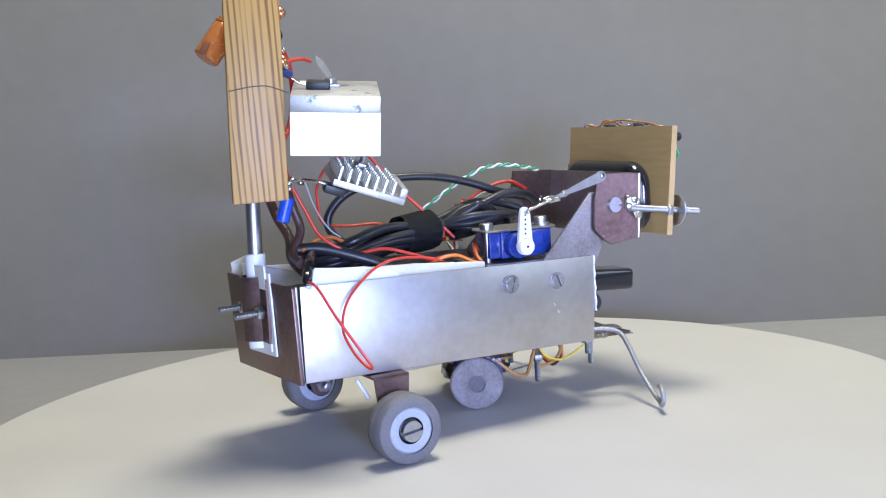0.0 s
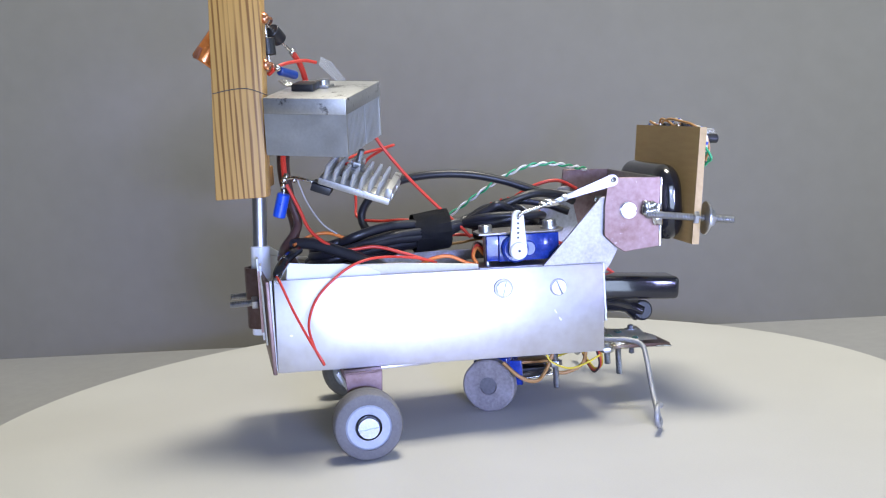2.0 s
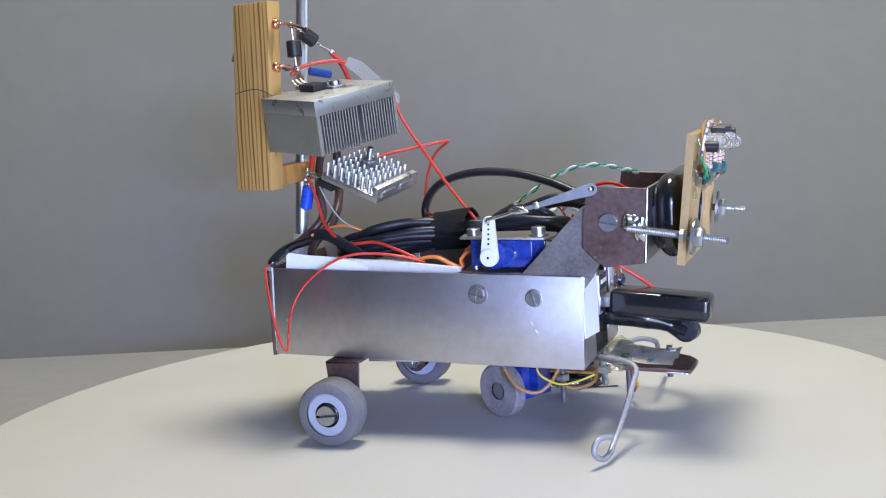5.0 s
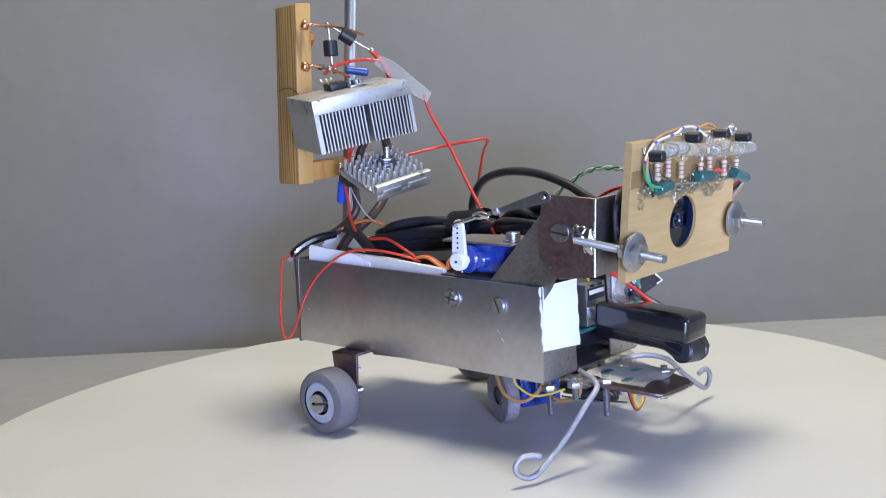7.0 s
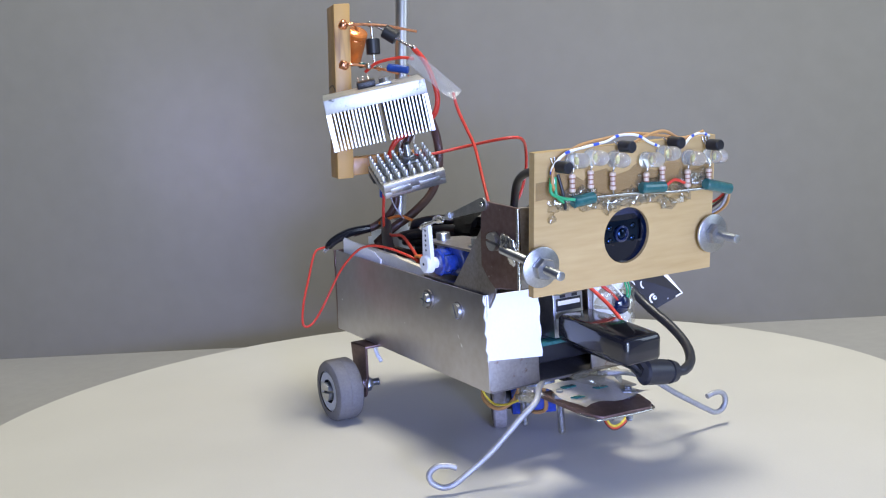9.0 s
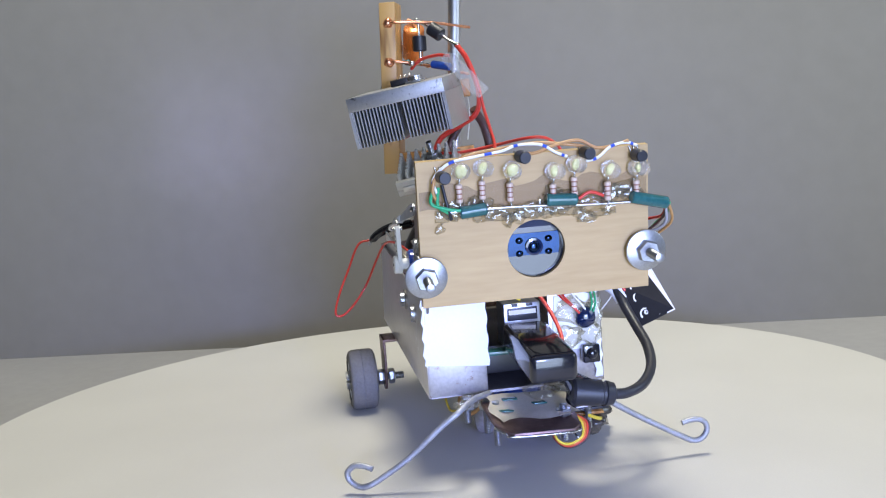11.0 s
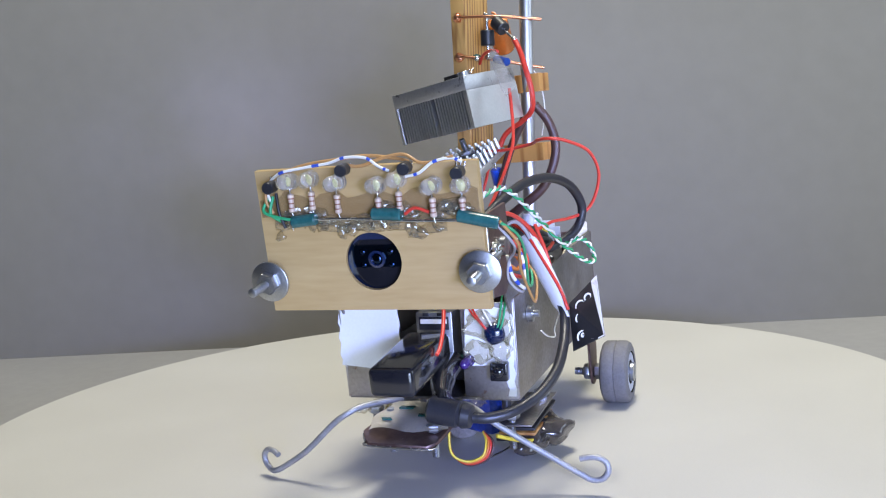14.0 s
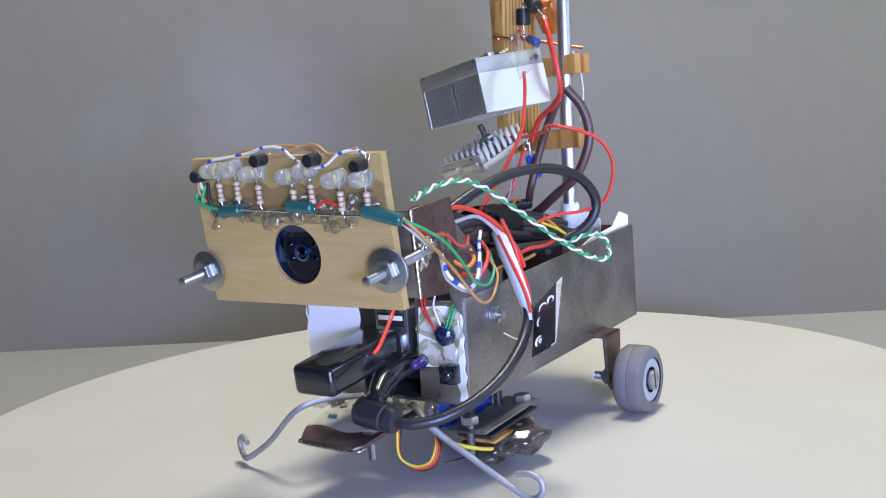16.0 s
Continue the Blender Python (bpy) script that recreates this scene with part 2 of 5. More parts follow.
M_PENCIL = surface("pencil_line", (0.05, 0.045, 0.04), (0.10, 0.09, 0.08), 0.7, scale=300, fine=900, bump=0.0)

# ---------------- building helpers (millimetres in, metres out) ----------------
def V(*p):
    return Vector(p[0]) if len(p) == 1 else Vector(p)


def part(name, bm, material, parent, label="", smooth=True, angle=35):
    """One mesh object under a thing or a part, built in the thing's own space in millimetres."""
    for v in bm.verts:
        v.co = v.co * MM
    bmesh.ops.recalc_face_normals(bm, faces=bm.faces)
    me = bpy.data.meshes.new(name)
    bm.to_mesh(me)
    bm.free()
    me.materials.append(material)
    if material in (M_EPOXY, M_GLUE, M_SOLDER, M_COPPER):
        angle = 75
    if smooth:
        me.shade_smooth()
        me.set_sharp_from_angle(angle=radians(angle))
    ob = new(name, me)
    ob.parent = parent
    if label:
        ob["label"] = label
    return ob


def frame_of(axis):
    z = V(axis).normalized()
    x = z.orthogonal().normalized()
    return x, z.cross(x), z


def hexa(bm, corners, bevel=0.0, segments=2):
    """A block from four bottom and four top corners, both in the same turning order."""
    v = [bm.verts.new(c) for c in corners]
    fs = [bm.faces.new([v[i] for i in q]) for q in ((3, 2, 1, 0), (4, 5, 6, 7), (0, 1, 5, 4), (1, 2, 6, 5), (2, 3, 7, 6), (3, 0, 4, 7))]
    if bevel:
        bmesh.ops.bevel(bm, geom=list({e for f in fs for e in f.edges}), offset=bevel, segments=segments, profile=0.5, affect="EDGES")
    return bm


def block(bm, centre, ax, ay, az, size, bevel=0.3, segments=2):
    """A block with its own three directions."""
    c, a, b, d = V(centre), V(ax).normalized() * size[0] / 2, V(ay).normalized() * size[1] / 2, V(az).normalized() * size[2] / 2
    return hexa(bm, [c - a - b - d, c + a - b - d, c + a + b - d, c - a + b - d, c - a - b + d, c + a - b + d, c + a + b + d, c - a + b + d], bevel, segments)


def prism(bm, outline, shift, bevel=0.0):
    """A flat outline given thickness along shift."""
    s = V(shift)
    a = [bm.verts.new(V(p)) for p in outline]
    b = [bm.verts.new(V(p) + s) for p in outline]
    fs = [bm.faces.new(a[::-1]), bm.faces.new(b)]
    n = len(a)
    fs += [bm.faces.new((a[i], a[(i + 1) % n], b[(i + 1) % n], b[i])) for i in range(n)]
    if bevel:
        bmesh.ops.bevel(bm, geom=list({e for f in fs for e in f.edges}), offset=bevel, segments=1, affect="EDGES")
    return bm


def lathe(bm, p0, p1, profile, seg=24, cap=True):
    """Rings (distance along p0-p1 in mm, radius) turned round the axis."""
    a = V(p0)
    x, y, z = frame_of(V(p1) - a)
    rings = []
    for d, r in profile:
        rings.append([bm.verts.new(a + z * d + (x * math.cos(k * math.tau / seg) + y * math.sin(k * math.tau / seg)) * r) for k in range(seg)])
    for q, w in zip(rings, rings[1:]):
        for k in range(seg):
            bm.faces.new((q[k], q[(k + 1) % seg], w[(k + 1) % seg], w[k]))
    if cap:
        bm.faces.new(rings[0][::-1])
        bm.faces.new(rings[-1])
    return bm


def rod(bm, p0, p1, r, seg=16, bevel=0.0, r1=None):
    d = (V(p1) - V(p0)).length
    r1 = r if r1 is None else r1
    if bevel:
        return lathe(bm, p0, p1, [(0, r - bevel), (bevel, r), (d - bevel, r1), (d, r1 - bevel)], seg)
    return lathe(bm, p0, p1, [(0, r), (d, r1)], seg)


def thread(bm, p0, p1, r, pitch=0.7, seg=12):
    """A threaded rod with real ridges."""
    d = (V(p1) - V(p0)).length
    prof, n = [(0, r * 0.7)], max(2, int(d / pitch))
    for i in range(n):
        a = d * (i + 0.02) / n
        prof += [(a + 0.25 * d / n, r * 0.86), (a + 0.7 * d / n, r)]
    return lathe(bm, p0, p1, prof + [(d, r * 0.75)], seg)


def nut(bm, p0, p1, r, hole=0.0):
    """A hexagon nut with chamfered corners."""
    d = (V(p1) - V(p0)).length
    return lathe(bm, p0, p1, [(0, r * 0.92), (d * 0.15, r), (d * 0.85, r), (d, r * 0.92)], 6)


def spline(points, step=10):
    """A smooth curve through the points."""
    p = [V(q) for q in points]
    if len(p) < 3:
        return p
    p = [p[0] * 2 - p[1]] + p + [p[-1] * 2 - p[-2]]
    out = []
    for a, b, c, d in zip(p, p[1:], p[2:], p[3:]):
        for i in range(step):
            t = i / step
            out.append(0.5 * (2 * b + (c - a) * t + (2 * a - 5 * b + 4 * c - d) * t * t + (3 * b - a - 3 * c + d) * t * t * t))
    return out + [p[-2]]


def tube(bm, points, r, seg=8, step=8, flat=1.0, curve=True, radii=None):
    """A round wire along a smooth curve; its ends are closed."""
    path = spline(points, step) if curve else [V(q) for q in points]
    rings, x = [], None
    for i, p in enumerate(path):
        t = (path[min(i + 1, len(path) - 1)] - path[max(i - 1, 0)]).normalized()
        x = frame_of(t)[0] if x is None else (x - t * x.dot(t)).normalized()
        y = t.cross(x)
        rr = r if radii is None else r * np.interp(i / (len(path) - 1), *radii)
        rings.append([bm.verts.new(p + (x * math.cos(k * math.tau / seg) + y * flat * math.sin(k * math.tau / seg)) * rr) for k in range(seg)])
    for q, w in zip(rings, rings[1:]):
        for k in range(seg):
            bm.faces.new((q[k], q[(k + 1) % seg], w[(k + 1) % seg], w[k]))
    bm.faces.new(rings[0][::-1])
    bm.faces.new(rings[-1])
    return bm


def blob(bm, centre, radii, seed=0, rough=0.2, sub=3):
    """An uneven lump."""
    made = bmesh.ops.create_icosphere(bm, subdivisions=sub, radius=1.0)["verts"]
    for v in made:
        n = noise.noise(v.co * 1.6 + Vector((seed * 3.1, seed * 1.7, 0)))
        k = 1 + rough * n * 1.6
        v.co = V(centre) + Vector((v.co.x * radii[0], v.co.y * radii[1], v.co.z * radii[2])) * k
    return bm


def B():
    return bmesh.new()


def wire(name, points, r, material, parent, label="", seg=8, step=8):
    return part(name, tube(B(), points, r, seg, step), material, parent, label, angle=60)


def screw_head(parent, centre, axis, r, h, slot_turn, cross=False, name="screw"):
    """A round head with a real slot: two half discs either side of the cut, on a thin base."""
    x, y, z = frame_of(axis)
    c, s = math.cos(slot_turn), math.sin(slot_turn)
    x, y = x * c + y * s, y * c - x * s
    o = V(centre)
    bm = lathe(B(), o, o + z * h, [(0, r), (h * 0.12, r), (h * 0.15, r * 0.98)], 24)
    w = r * 0.13
    quads = ((1, 1), (1, -1), (-1, 1), (-1, -1)) if cross else ((1, 0), (-1, 0))
    for a, b in quads:
        pts = []
        lo, hi = (0.12, math.pi / 2 - 0.12) if cross else (-math.pi / 2 + 0.14, math.pi / 2 - 0.14)
        for i in range(9):
            t = lo + (hi - lo) * i / 8
            px, py = (math.cos(t) * r * 0.97, math.sin(t) * r * 0.97)
            if cross:
                pts.append((max(px, w) * a, max(py, w) * b))
            else:
                pts.append((max(px, w) * a, py))
        if cross:
            pts.append((w * a, w * b))
        prism(bm, [o + z * h * 0.12 + x * px + y * py for px, py in pts], z * h * 0.88)
    return part(name, bm, M_ZINC, parent)


def u_z(x, u):
    """Height over the table of a place u mm above the chassis floor, which dips towards the front."""
    return 32.6 - 0.0405 * x + u


def ch(x, y, u):
    return Vector((x, y, u_z(x, u)))


# ---------------- the place ----------------
def room():
    def slab(name, lo, hi, mat, label, kind="structure", turn=0):
        bm = B()
        hexa(bm, [(lo[0], lo[1], lo[2]), (hi[0], lo[1], lo[2]), (hi[0], hi[1], lo[2]), (lo[0], hi[1], lo[2]),
                  (lo[0], lo[1], hi[2]), (hi[0], lo[1], hi[2]), (hi[0], hi[1], hi[2]), (lo[0], hi[1], hi[2])])
        ob = part(name, bm, mat, None)
        ob.rotation_euler = (0, 0, radians(turn))
        return tagged(ob, label, "", kind=kind)

    slab("table_top", (-1300, -235, -60), (1300, 700, -30), M_TABLE, "pale grey table top under the turntable")
    back = slab("wall_back", (-2000, 0, -800), (2000, 60, 1700), M_WALL, "plain matt grey wall behind the turntable")
    back.location, back.rotation_euler = (0, 0.323, 0), (0, 0, radians(-6.5))
    # out of view, added dark so little light returns from the left
    slab("wall_left", (-2060, -2600, -800), (-2000, 800, 1700), M_DARK_WALL, "unseen dark wall added to cut bounce from the left")
    slab("wall_right", (2000, -2600, -800), (2060, 800, 1700), M_ROOM, "plain pale wall")
    slab("wall_front", (-2000, -2600, -800), (2000, -2540, 1700), M_ROOM, "plain pale wall behind the camera")
    slab("floor", (-2060, -2600, -860), (2060, 800, -800), M_ROOM, "plain floor")
    slab("ceiling", (-2060, -2600, 1700), (2060, 800, 1760), M_ROOM, "plain white ceiling")


def turntable():
    bm = lathe(B(), (0, 0, -18), (0, 0, 0), [(0, 230), (1, 233), (16.8, 233), (18, 232)], 180)
    ob = part("turntable", bm, M_DISC, None, angle=30)
    tagged(ob, "round matt off-white turntable disc on a grey table", "turntable")
    lathe_bm = lathe(B(), (0, 0, -30), (0, 0, -18), [(0, 90), (12, 90)], 48)
    part("foot_ring", lathe_bm, M_BLACK, ob)
    return ob


# ---------------- the robot ----------------
def chassis(r):
    t = 0.9
    yn, yf, x0, x1, h = -20.1, 52.8, -78.0, 68.3, 40.3
    # folded sheet sides
    bm = hexa(B(), [ch(x0, yn, 0), ch(x1, yn, 0), ch(x1, yn + t, 0), ch(x0, yn + t, 0),
                    ch(x0 + 1.5, yn + 1.6, h), ch(x1 + 2.5, yn - 0.6, h), ch(x1 + 2.5, yn + t - 0.6, h), ch(x0 + 1.5, yn + t + 1.6, h)], 0.35)
    part("side_panel", bm, M_STEEL, r, "bright tinned steel side panel with scratches")
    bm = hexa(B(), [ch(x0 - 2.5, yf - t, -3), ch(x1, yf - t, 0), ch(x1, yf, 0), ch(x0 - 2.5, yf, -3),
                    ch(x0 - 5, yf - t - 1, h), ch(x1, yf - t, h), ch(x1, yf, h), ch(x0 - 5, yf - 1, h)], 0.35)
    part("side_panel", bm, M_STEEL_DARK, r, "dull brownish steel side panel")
    bm = hexa(B(), [ch(x0, yn + t, -0.2), ch(x1, yn + t, -0.2), ch(x1, yf - t, -0.2), ch(x0, yf - t, -0.2),
                    ch(x0, yn + t, 0.8), ch(x1, yn + t, 0.8), ch(x1, yf - t, 0.8), ch(x0, yf - t, 0.8)])
    part("base_plate", bm, M_STEEL_DARK, r)
    # front flanges with rounded folds
    for a, b, top in ((yn + 0.4, 4.2, 38), (30.5, yf - 0.4, 39)):
        bm = hexa(B(), [ch(x1 - 0.6, a, 0.5), ch(x1 + 0.5, a, 0.5), ch(x1 + 0.5, b, 0.5), ch(x1 - 0.6, b, 0.5),
                        ch(x1 - 0.6, a, top), ch(x1 + 0.5, a, top), ch(x1 + 0.5, b, top), ch(x1 - 0.6, b, top)], 0.4)
        part("front_flange", bm, M_MOTTLED, r, "mottled steel front flange")
    # cut edge strips, ragged white packing at the corners
    bm = B()
    pts = []
    for i in range(13):
        pts.append(ch(x1 + 1.2, yn - 0.9 + 0.5 * math.sin(i * 2.1), 14 + i * 2.2))
    for i in range(12, -1, -1):
        pts.append(ch(x1 + 1.2, 5.0 + 0.35 * math.sin(i * 1.7), 11.5 + i * 2.35))
    prism(bm, pts, (0.7, 0, 0))
    part("paper_patch", bm, M_PAPER, r, "white paper patch with a ragged edge", smooth=False)
    bm = B()
    pts = [ch(x1 + 1.2, 51.8 + 0.5 * math.sin(i * 2.6), 2 + i * 3.0) for i in range(13)] + [ch(x1 + 1.2, 48.6 + 0.7 * math.sin(i * 1.9), 2 + i * 3.0) for i in range(12, -1, -1)]
    prism(bm, pts, (0.5, 0, 0))
    part("glue_edge", bm, M_PAPER, r, "ragged strip of white glue", smooth=False)
    bm = B()
    pts = [ch(x1 + 1.1, 31.5, 14), ch(x1 + 1.1, 50.5, 14.5), ch(x1 + 1.1, 50.8, 36), ch(x1 + 1.1, 44, 37.5), ch(x1 + 1.1, 33, 36.5)]
    prism(bm, pts, (0.5, 0, 0))
    part("paper_patch", bm, M_PAPER, r, "white paper backing of the sensor", smooth=False)
    # rear plate
    bm = hexa(B(), [ch(-80.2, yn + 0.6, -1), ch(-78.4, yn + 0.6, -1), ch(-80.7, yf, -3), ch(-82.3, yf, -3),
                    ch(-80.2, yn + 1.8, 40), ch(-78.4, yn + 1.8, 40), ch(-83.2, yf - 1.2, 40), ch(-84.8, yf - 1.2, 40)], 0.4)
    part("rear_plate", bm, M_COPPER_CLAD, r, "dark brown copper-clad rear plate")
    # paper edging along the fold at the rear corner
    bm = tube(B(), [ch(-78.6, yn + 1.4, 1), ch(-78.3, yn + 2.2, 20), ch(-77.8, yn + 3.1, 40)], 0.5, 6)
    part("edge_strip", bm, M_PAPER, r, "thin white edging")
    # card liner standing above the near side
    bm = prism(B(), [(-71, -16.6, 74), (-70, -16.6, 82.8), (-58, -16.6, 81.2), (-46, -16.5, 80.2), (-36, -16.4, 78.0), (-30, -16.4, 75.0), (-30, -16.4, 70), (-71, -16.6, 70)], (0, 0.8, 0))
    part("card_liner", bm, M_PAPER, r, "white card liner", smooth=False)
    bm = prism(B(), [(-66, -15.2, 70), (-64, -15.2, 80.5), (-20, -15.2, 77.8), (14, -15.2, 74.2), (14, -15.2, 68)], (0, 2.4, 0), 0.2)
    part("card_liner", bm, M_CREAM, r, "cream card liner", smooth=False)
    bm = prism(B(), [(-82, 50.6, 70), (-83, 50.2, 80.5), (-76, 49.5, 83), (-68, 49.2, 77.2), (-45, 49.4, 75.4), (-30, 49.6, 72), (-30, 49.6, 66), (-82, 50.6, 66)], (0, -0.7, 0))
    part("card_liner", bm, M_CREAM, r, "torn cream card liner", smooth=False)
    # screws on the near side
    bm = lathe(B(), (23.4, -20.3, 63.2), (23.4, -22, 63.2), [(0, 4.3), (0.8, 4.3), (1.0, 4.1)], 28)
    part("washer", bm, M_STEEL_DARK, r)
    part("washer", lathe(B(), (48.5, -20.3, 61.3), (48.5, -21, 61.3), [(0, 3.9), (0.5, 3.9), (0.6, 3.7)], 28), M_STEEL_DARK, r)
    screw_head(r, (23.4, -21.4, 63.2), (0, -1, 0), 3.2, 1.8, 0.5, True)
    screw_head(r, (48.5, -20.6, 61.3), (0, -1, 0), 3.4, 1.8, -0.4)
    screw_head(r, (49.5, 52.9, 60.5), (0, 1, 0), 3.4, 2.2, 0.2)
    rod_bm = rod(B(), (49.5, 53, 60.5), (49.5, 57.5, 60.5), 1.5)
    part("bolt", rod_bm, M_ZINC, r)
    # contents seen through the front opening
    bm = block(B(), (58, 17.5, 45), (1, 0, 0), (0, 1, 0), (0, 0, 1), (18, 24, 1.6), 0.2)
    part("circuit_board", bm, M_RESIN_GREEN, r, "green circuit board")
    bm = block(B(), (20, 16, 41), (1, 0, 0), (0, 1, 0), (0, 0, 1), (80, 60, 12), 1.5)
    part("battery_pack", bm, M_BLACK, r, "dark battery pack lying in the chassis")


def rear_clamp(r):
    # two layers of white pad under the clamp
    for k, (a, b, lo, hi) in enumerate(((2, 37, 44, 79), (4.5, 34, 46, 82))):
        x = -81.2 - 1.1 * k
        bm = prism(B(), [(x, a, lo), (x, b, lo - 2), (x, b - 0.6, hi), (x, a + 0.8, hi + 1)], (-0.8, 0, 0))
        part("pad", bm, M_PAPER, r, "white plastic pad", smooth=False)
    # saddle over the mast
    out = []
    for y, x in ((4.5, -83.6), (12.5, -83.6), (14.2, -86), (16.5, -88.4), (20, -89.4), (23.5, -88.4), (25.8, -86), (27.5, -83.6), (34.5, -83.6)):
        out.append((x, y))
    inner = [(x + 1.2, y) for x, y in out[::-1]]
    bm = prism(B(), [(x, y, 49.5) for x, y in out + inner], (0.6, 0.4, 28))
    part("saddle_clamp", bm, M_COPPER_CLAD, r, "dark brown bent strip holding the mast")
    for y in (8.8, 31.0):
        b = part("bolt", thread(B(), (-78, y, 62.8), (-96.5, y, 62.8), 1.5), M_ZINC, r)
        part("nut", nut(B(), (-84.0, y, 62.8), (-86.8, y, 62.8), 3.1), M_ZINC, b)


def mast_at(z):
    return Vector((-79.7 + 0.0692 * (z - 100), 22.1 + 0.0611 * (z - 100), z))


def mast(r):
    m = part("mast", lathe(B(), mast_at(48), mast_at(212), [(0, 2.6), (0.3, 3.3), (164, 3.3), (164.9, 2.8)], 24), M_TUBE, r, "dull aluminium mast tube")
    part("sleeve", lathe(B(), mast_at(46), mast_at(87), [(0, 4.2), (0.4, 4.4), (40.6, 4.4), (41, 4.0)], 24), M_WHITE_PL, m, "white paper sleeve round the mast foot")
    # pine block
    a = radians(-15.6)
    ex, ey = Vector((math.cos(a), math.sin(a), 0)), Vector((-math.sin(a), math.cos(a), 0))
    A0, up = Vector((-97.9, -8.0, 111.6)), Vector((0.058, 0.036, 1)).normalized()
    W, T, H = 22.6, 8.2, 86.5
    w = part("wooden_block", hexa(B(), [A0, A0 + ex * W, A0 + ex * W + ey * T, A0 + ey * T, A0 + up * H, A0 + ex * W + up * H, A0 + ex * W + ey * T + up * H, A0 + ey * T + up * H], 0.6), M_PINE, r,
             "upright pine block with strong grain and a pencil line")
    base = A0 - ey * 0.12 + up * 46
    part("pencil_line", tube(B(), [base + ex * 0.6 + up * -0.3, base + ex * 8 + up * 0.8, base + ex * 14 + up * 1.0, base + ex * 18 + up * 0.2, base + ex * 24.5 - up * 2.5], 0.22, 5), M_PENCIL, w)
    # wooden spacers between block and mast
    for z in (117.5, 152.0):
        part("spacer", block(B(), Vector((-81.3, 13.4, z)), (0.22, 0.97, 0.04), (0.97, -0.22, 0), (0, 0, 1), (42, 11, 9), 0.5), M_SPACER, r, "varnished wooden spacer")
    # copper studs and wires on the block's edge
    for z, tip in ((187.5, (-73.0, 35.2, 183.2)), (168.0, (-77.5, 34.2, 159.7))):
        e = A0 + ex * (W + 0.2) + ey * 4.5
        e = Vector((e.x + 0.058 * (z - 111) + 0.2, e.y + 0.036 * (z - 111), z))
        s = part("copper_stud", blob(B(), e, (2.2, 2.6, 2.4), int(z), 0.2, 2), M_COPPER, r, "lump of soldered copper")
        mid = (e + V(tip)) / 2 + Vector((4, 0, 1))
        part("copper_wire", tube(B(), [e, e + Vector((3, 4, 0)), mid, tip], 0.7, 8), M_COPPER, s)
    # orange film capacitor on the far edge of the block
    c = part("capacitor", lathe(B(), (-86.5, 8.5, 185.5), (-98.8, 8.4, 170.5), [(0, 4.2), (0.8, 5.4), (2.4, 5.6), (3.0, 5.2), (3.6, 5.6), (17.8, 5.6), (18.6, 5.0)], 24), M_CAP_ORANGE, r, "shiny orange wound capacitor")
    part("printed_mark", block(B(), (-99.6, 4.2, 175.4), (-0.46, 0.04, -0.88), (0.5, -0.8, -0.3), (-0.75, -0.62, 0.35), (5.5, 3.2, 0.9), 0.1), M_BAND, c, "dark printed mark")
    part("lead", tube(B(), [(-86.5, 8.5, 185.5), (-88, 7.5, 189), (-88.5, 5.5, 190)], 0.6), M_COPPER, c)
    # heavy rectifier diodes and small capacitors above the heatsink
    d1 = part("diode", rod(B(), (-69.2, 8.0, 172.5), (-69.5, 8.2, 180.2), 3.5, 20, 0.4), M_BLACK, r, "round black diode")
    part("lead", rod(B(), (-69.0, 8.0, 166), (-69.8, 8.2, 187), 0.7), M_SOLDER, d1)
    d2 = part("diode", rod(B(), (-67.0, 13.6, 183.8), (-63.4, 18.5, 179.5), 3.5, 20, 0.4), M_BLACK, r, "round black diode")
    part("lead", tube(B(), [(-69.8, 8.2, 187), (-68.5, 11, 186), (-63, 19, 179), (-58, 25, 174)], 0.7), M_SOLDER, d2)
    for k, p in enumerate(((-69.8, 7.5, 187.5), (-58, 25, 174), (-69, 8, 167), (-66, 3, 166.5), (-71.8, 12, 165.5))):
        part("solder_lump", blob(B(), p, (1.5, 1.5, 1.5), k, 0.3, 2), M_SOLDER, r)
    c = part("capacitor", rod(B(), (-65.0, 13.0, 165.6), (-57.5, 21.0, 163.4), 2.0, 18, 0.5), M_CAP_NAVY, r, "small blue capacitor")
    part("capacitor", blob(B(), (-70.5, 1.5, 167.5), (2.2, 2.2, 1.6), 4, 0.1, 2), M_RESIN_GREEN, r, "small green capacitor")
    wire("wire", [(-70, 3, 164), (-64, 7, 168), (-54, 14, 169.5), (-48, 19, 168.5)], 0.8, M_RED, r, "red wire")
    wire("wire", [(-58, 25, 174), (-54.5, 28.5, 167.5), (-52.4, 31.5, 158), (-52.6, 33.5, 148), (-56, 32, 139.5), (-62, 25, 134), (-66.5, 15, 128), (-67, 10, 118)], 1.35, M_RED, r, "thick red wire")
    wire("wire", [(-78, 25, 162), (-77, 31, 155), (-78, 33, 140), (-77, 31, 126)], 0.35, M_WHITE_W, r, "thin pale wire")
    wire("cable", [(-62, 32, 142), (-66, 38, 132), (-67, 40, 118), (-65, 34, 102), (-64, 22, 92), (-68, 10, 84), (-66, 0, 78)], 2.3, M_BROWN_W, r, "thick dark brown cable")
    wire("cable", [(-64, 26, 136), (-66, 18, 122), (-65, 13, 108), (-63, 10, 96), (-70, 3, 87), (-72, -10, 84)], 2.0, M_BROWN_W, r, "thick dark brown cable")
    c = part("capacitor", rod(B(), (-68.0, 8.3, 111), (-71.2, 9.2, 100.5), 2.9, 18, 0.5), M_CAP_BLUE, r, "small blue capacitor")
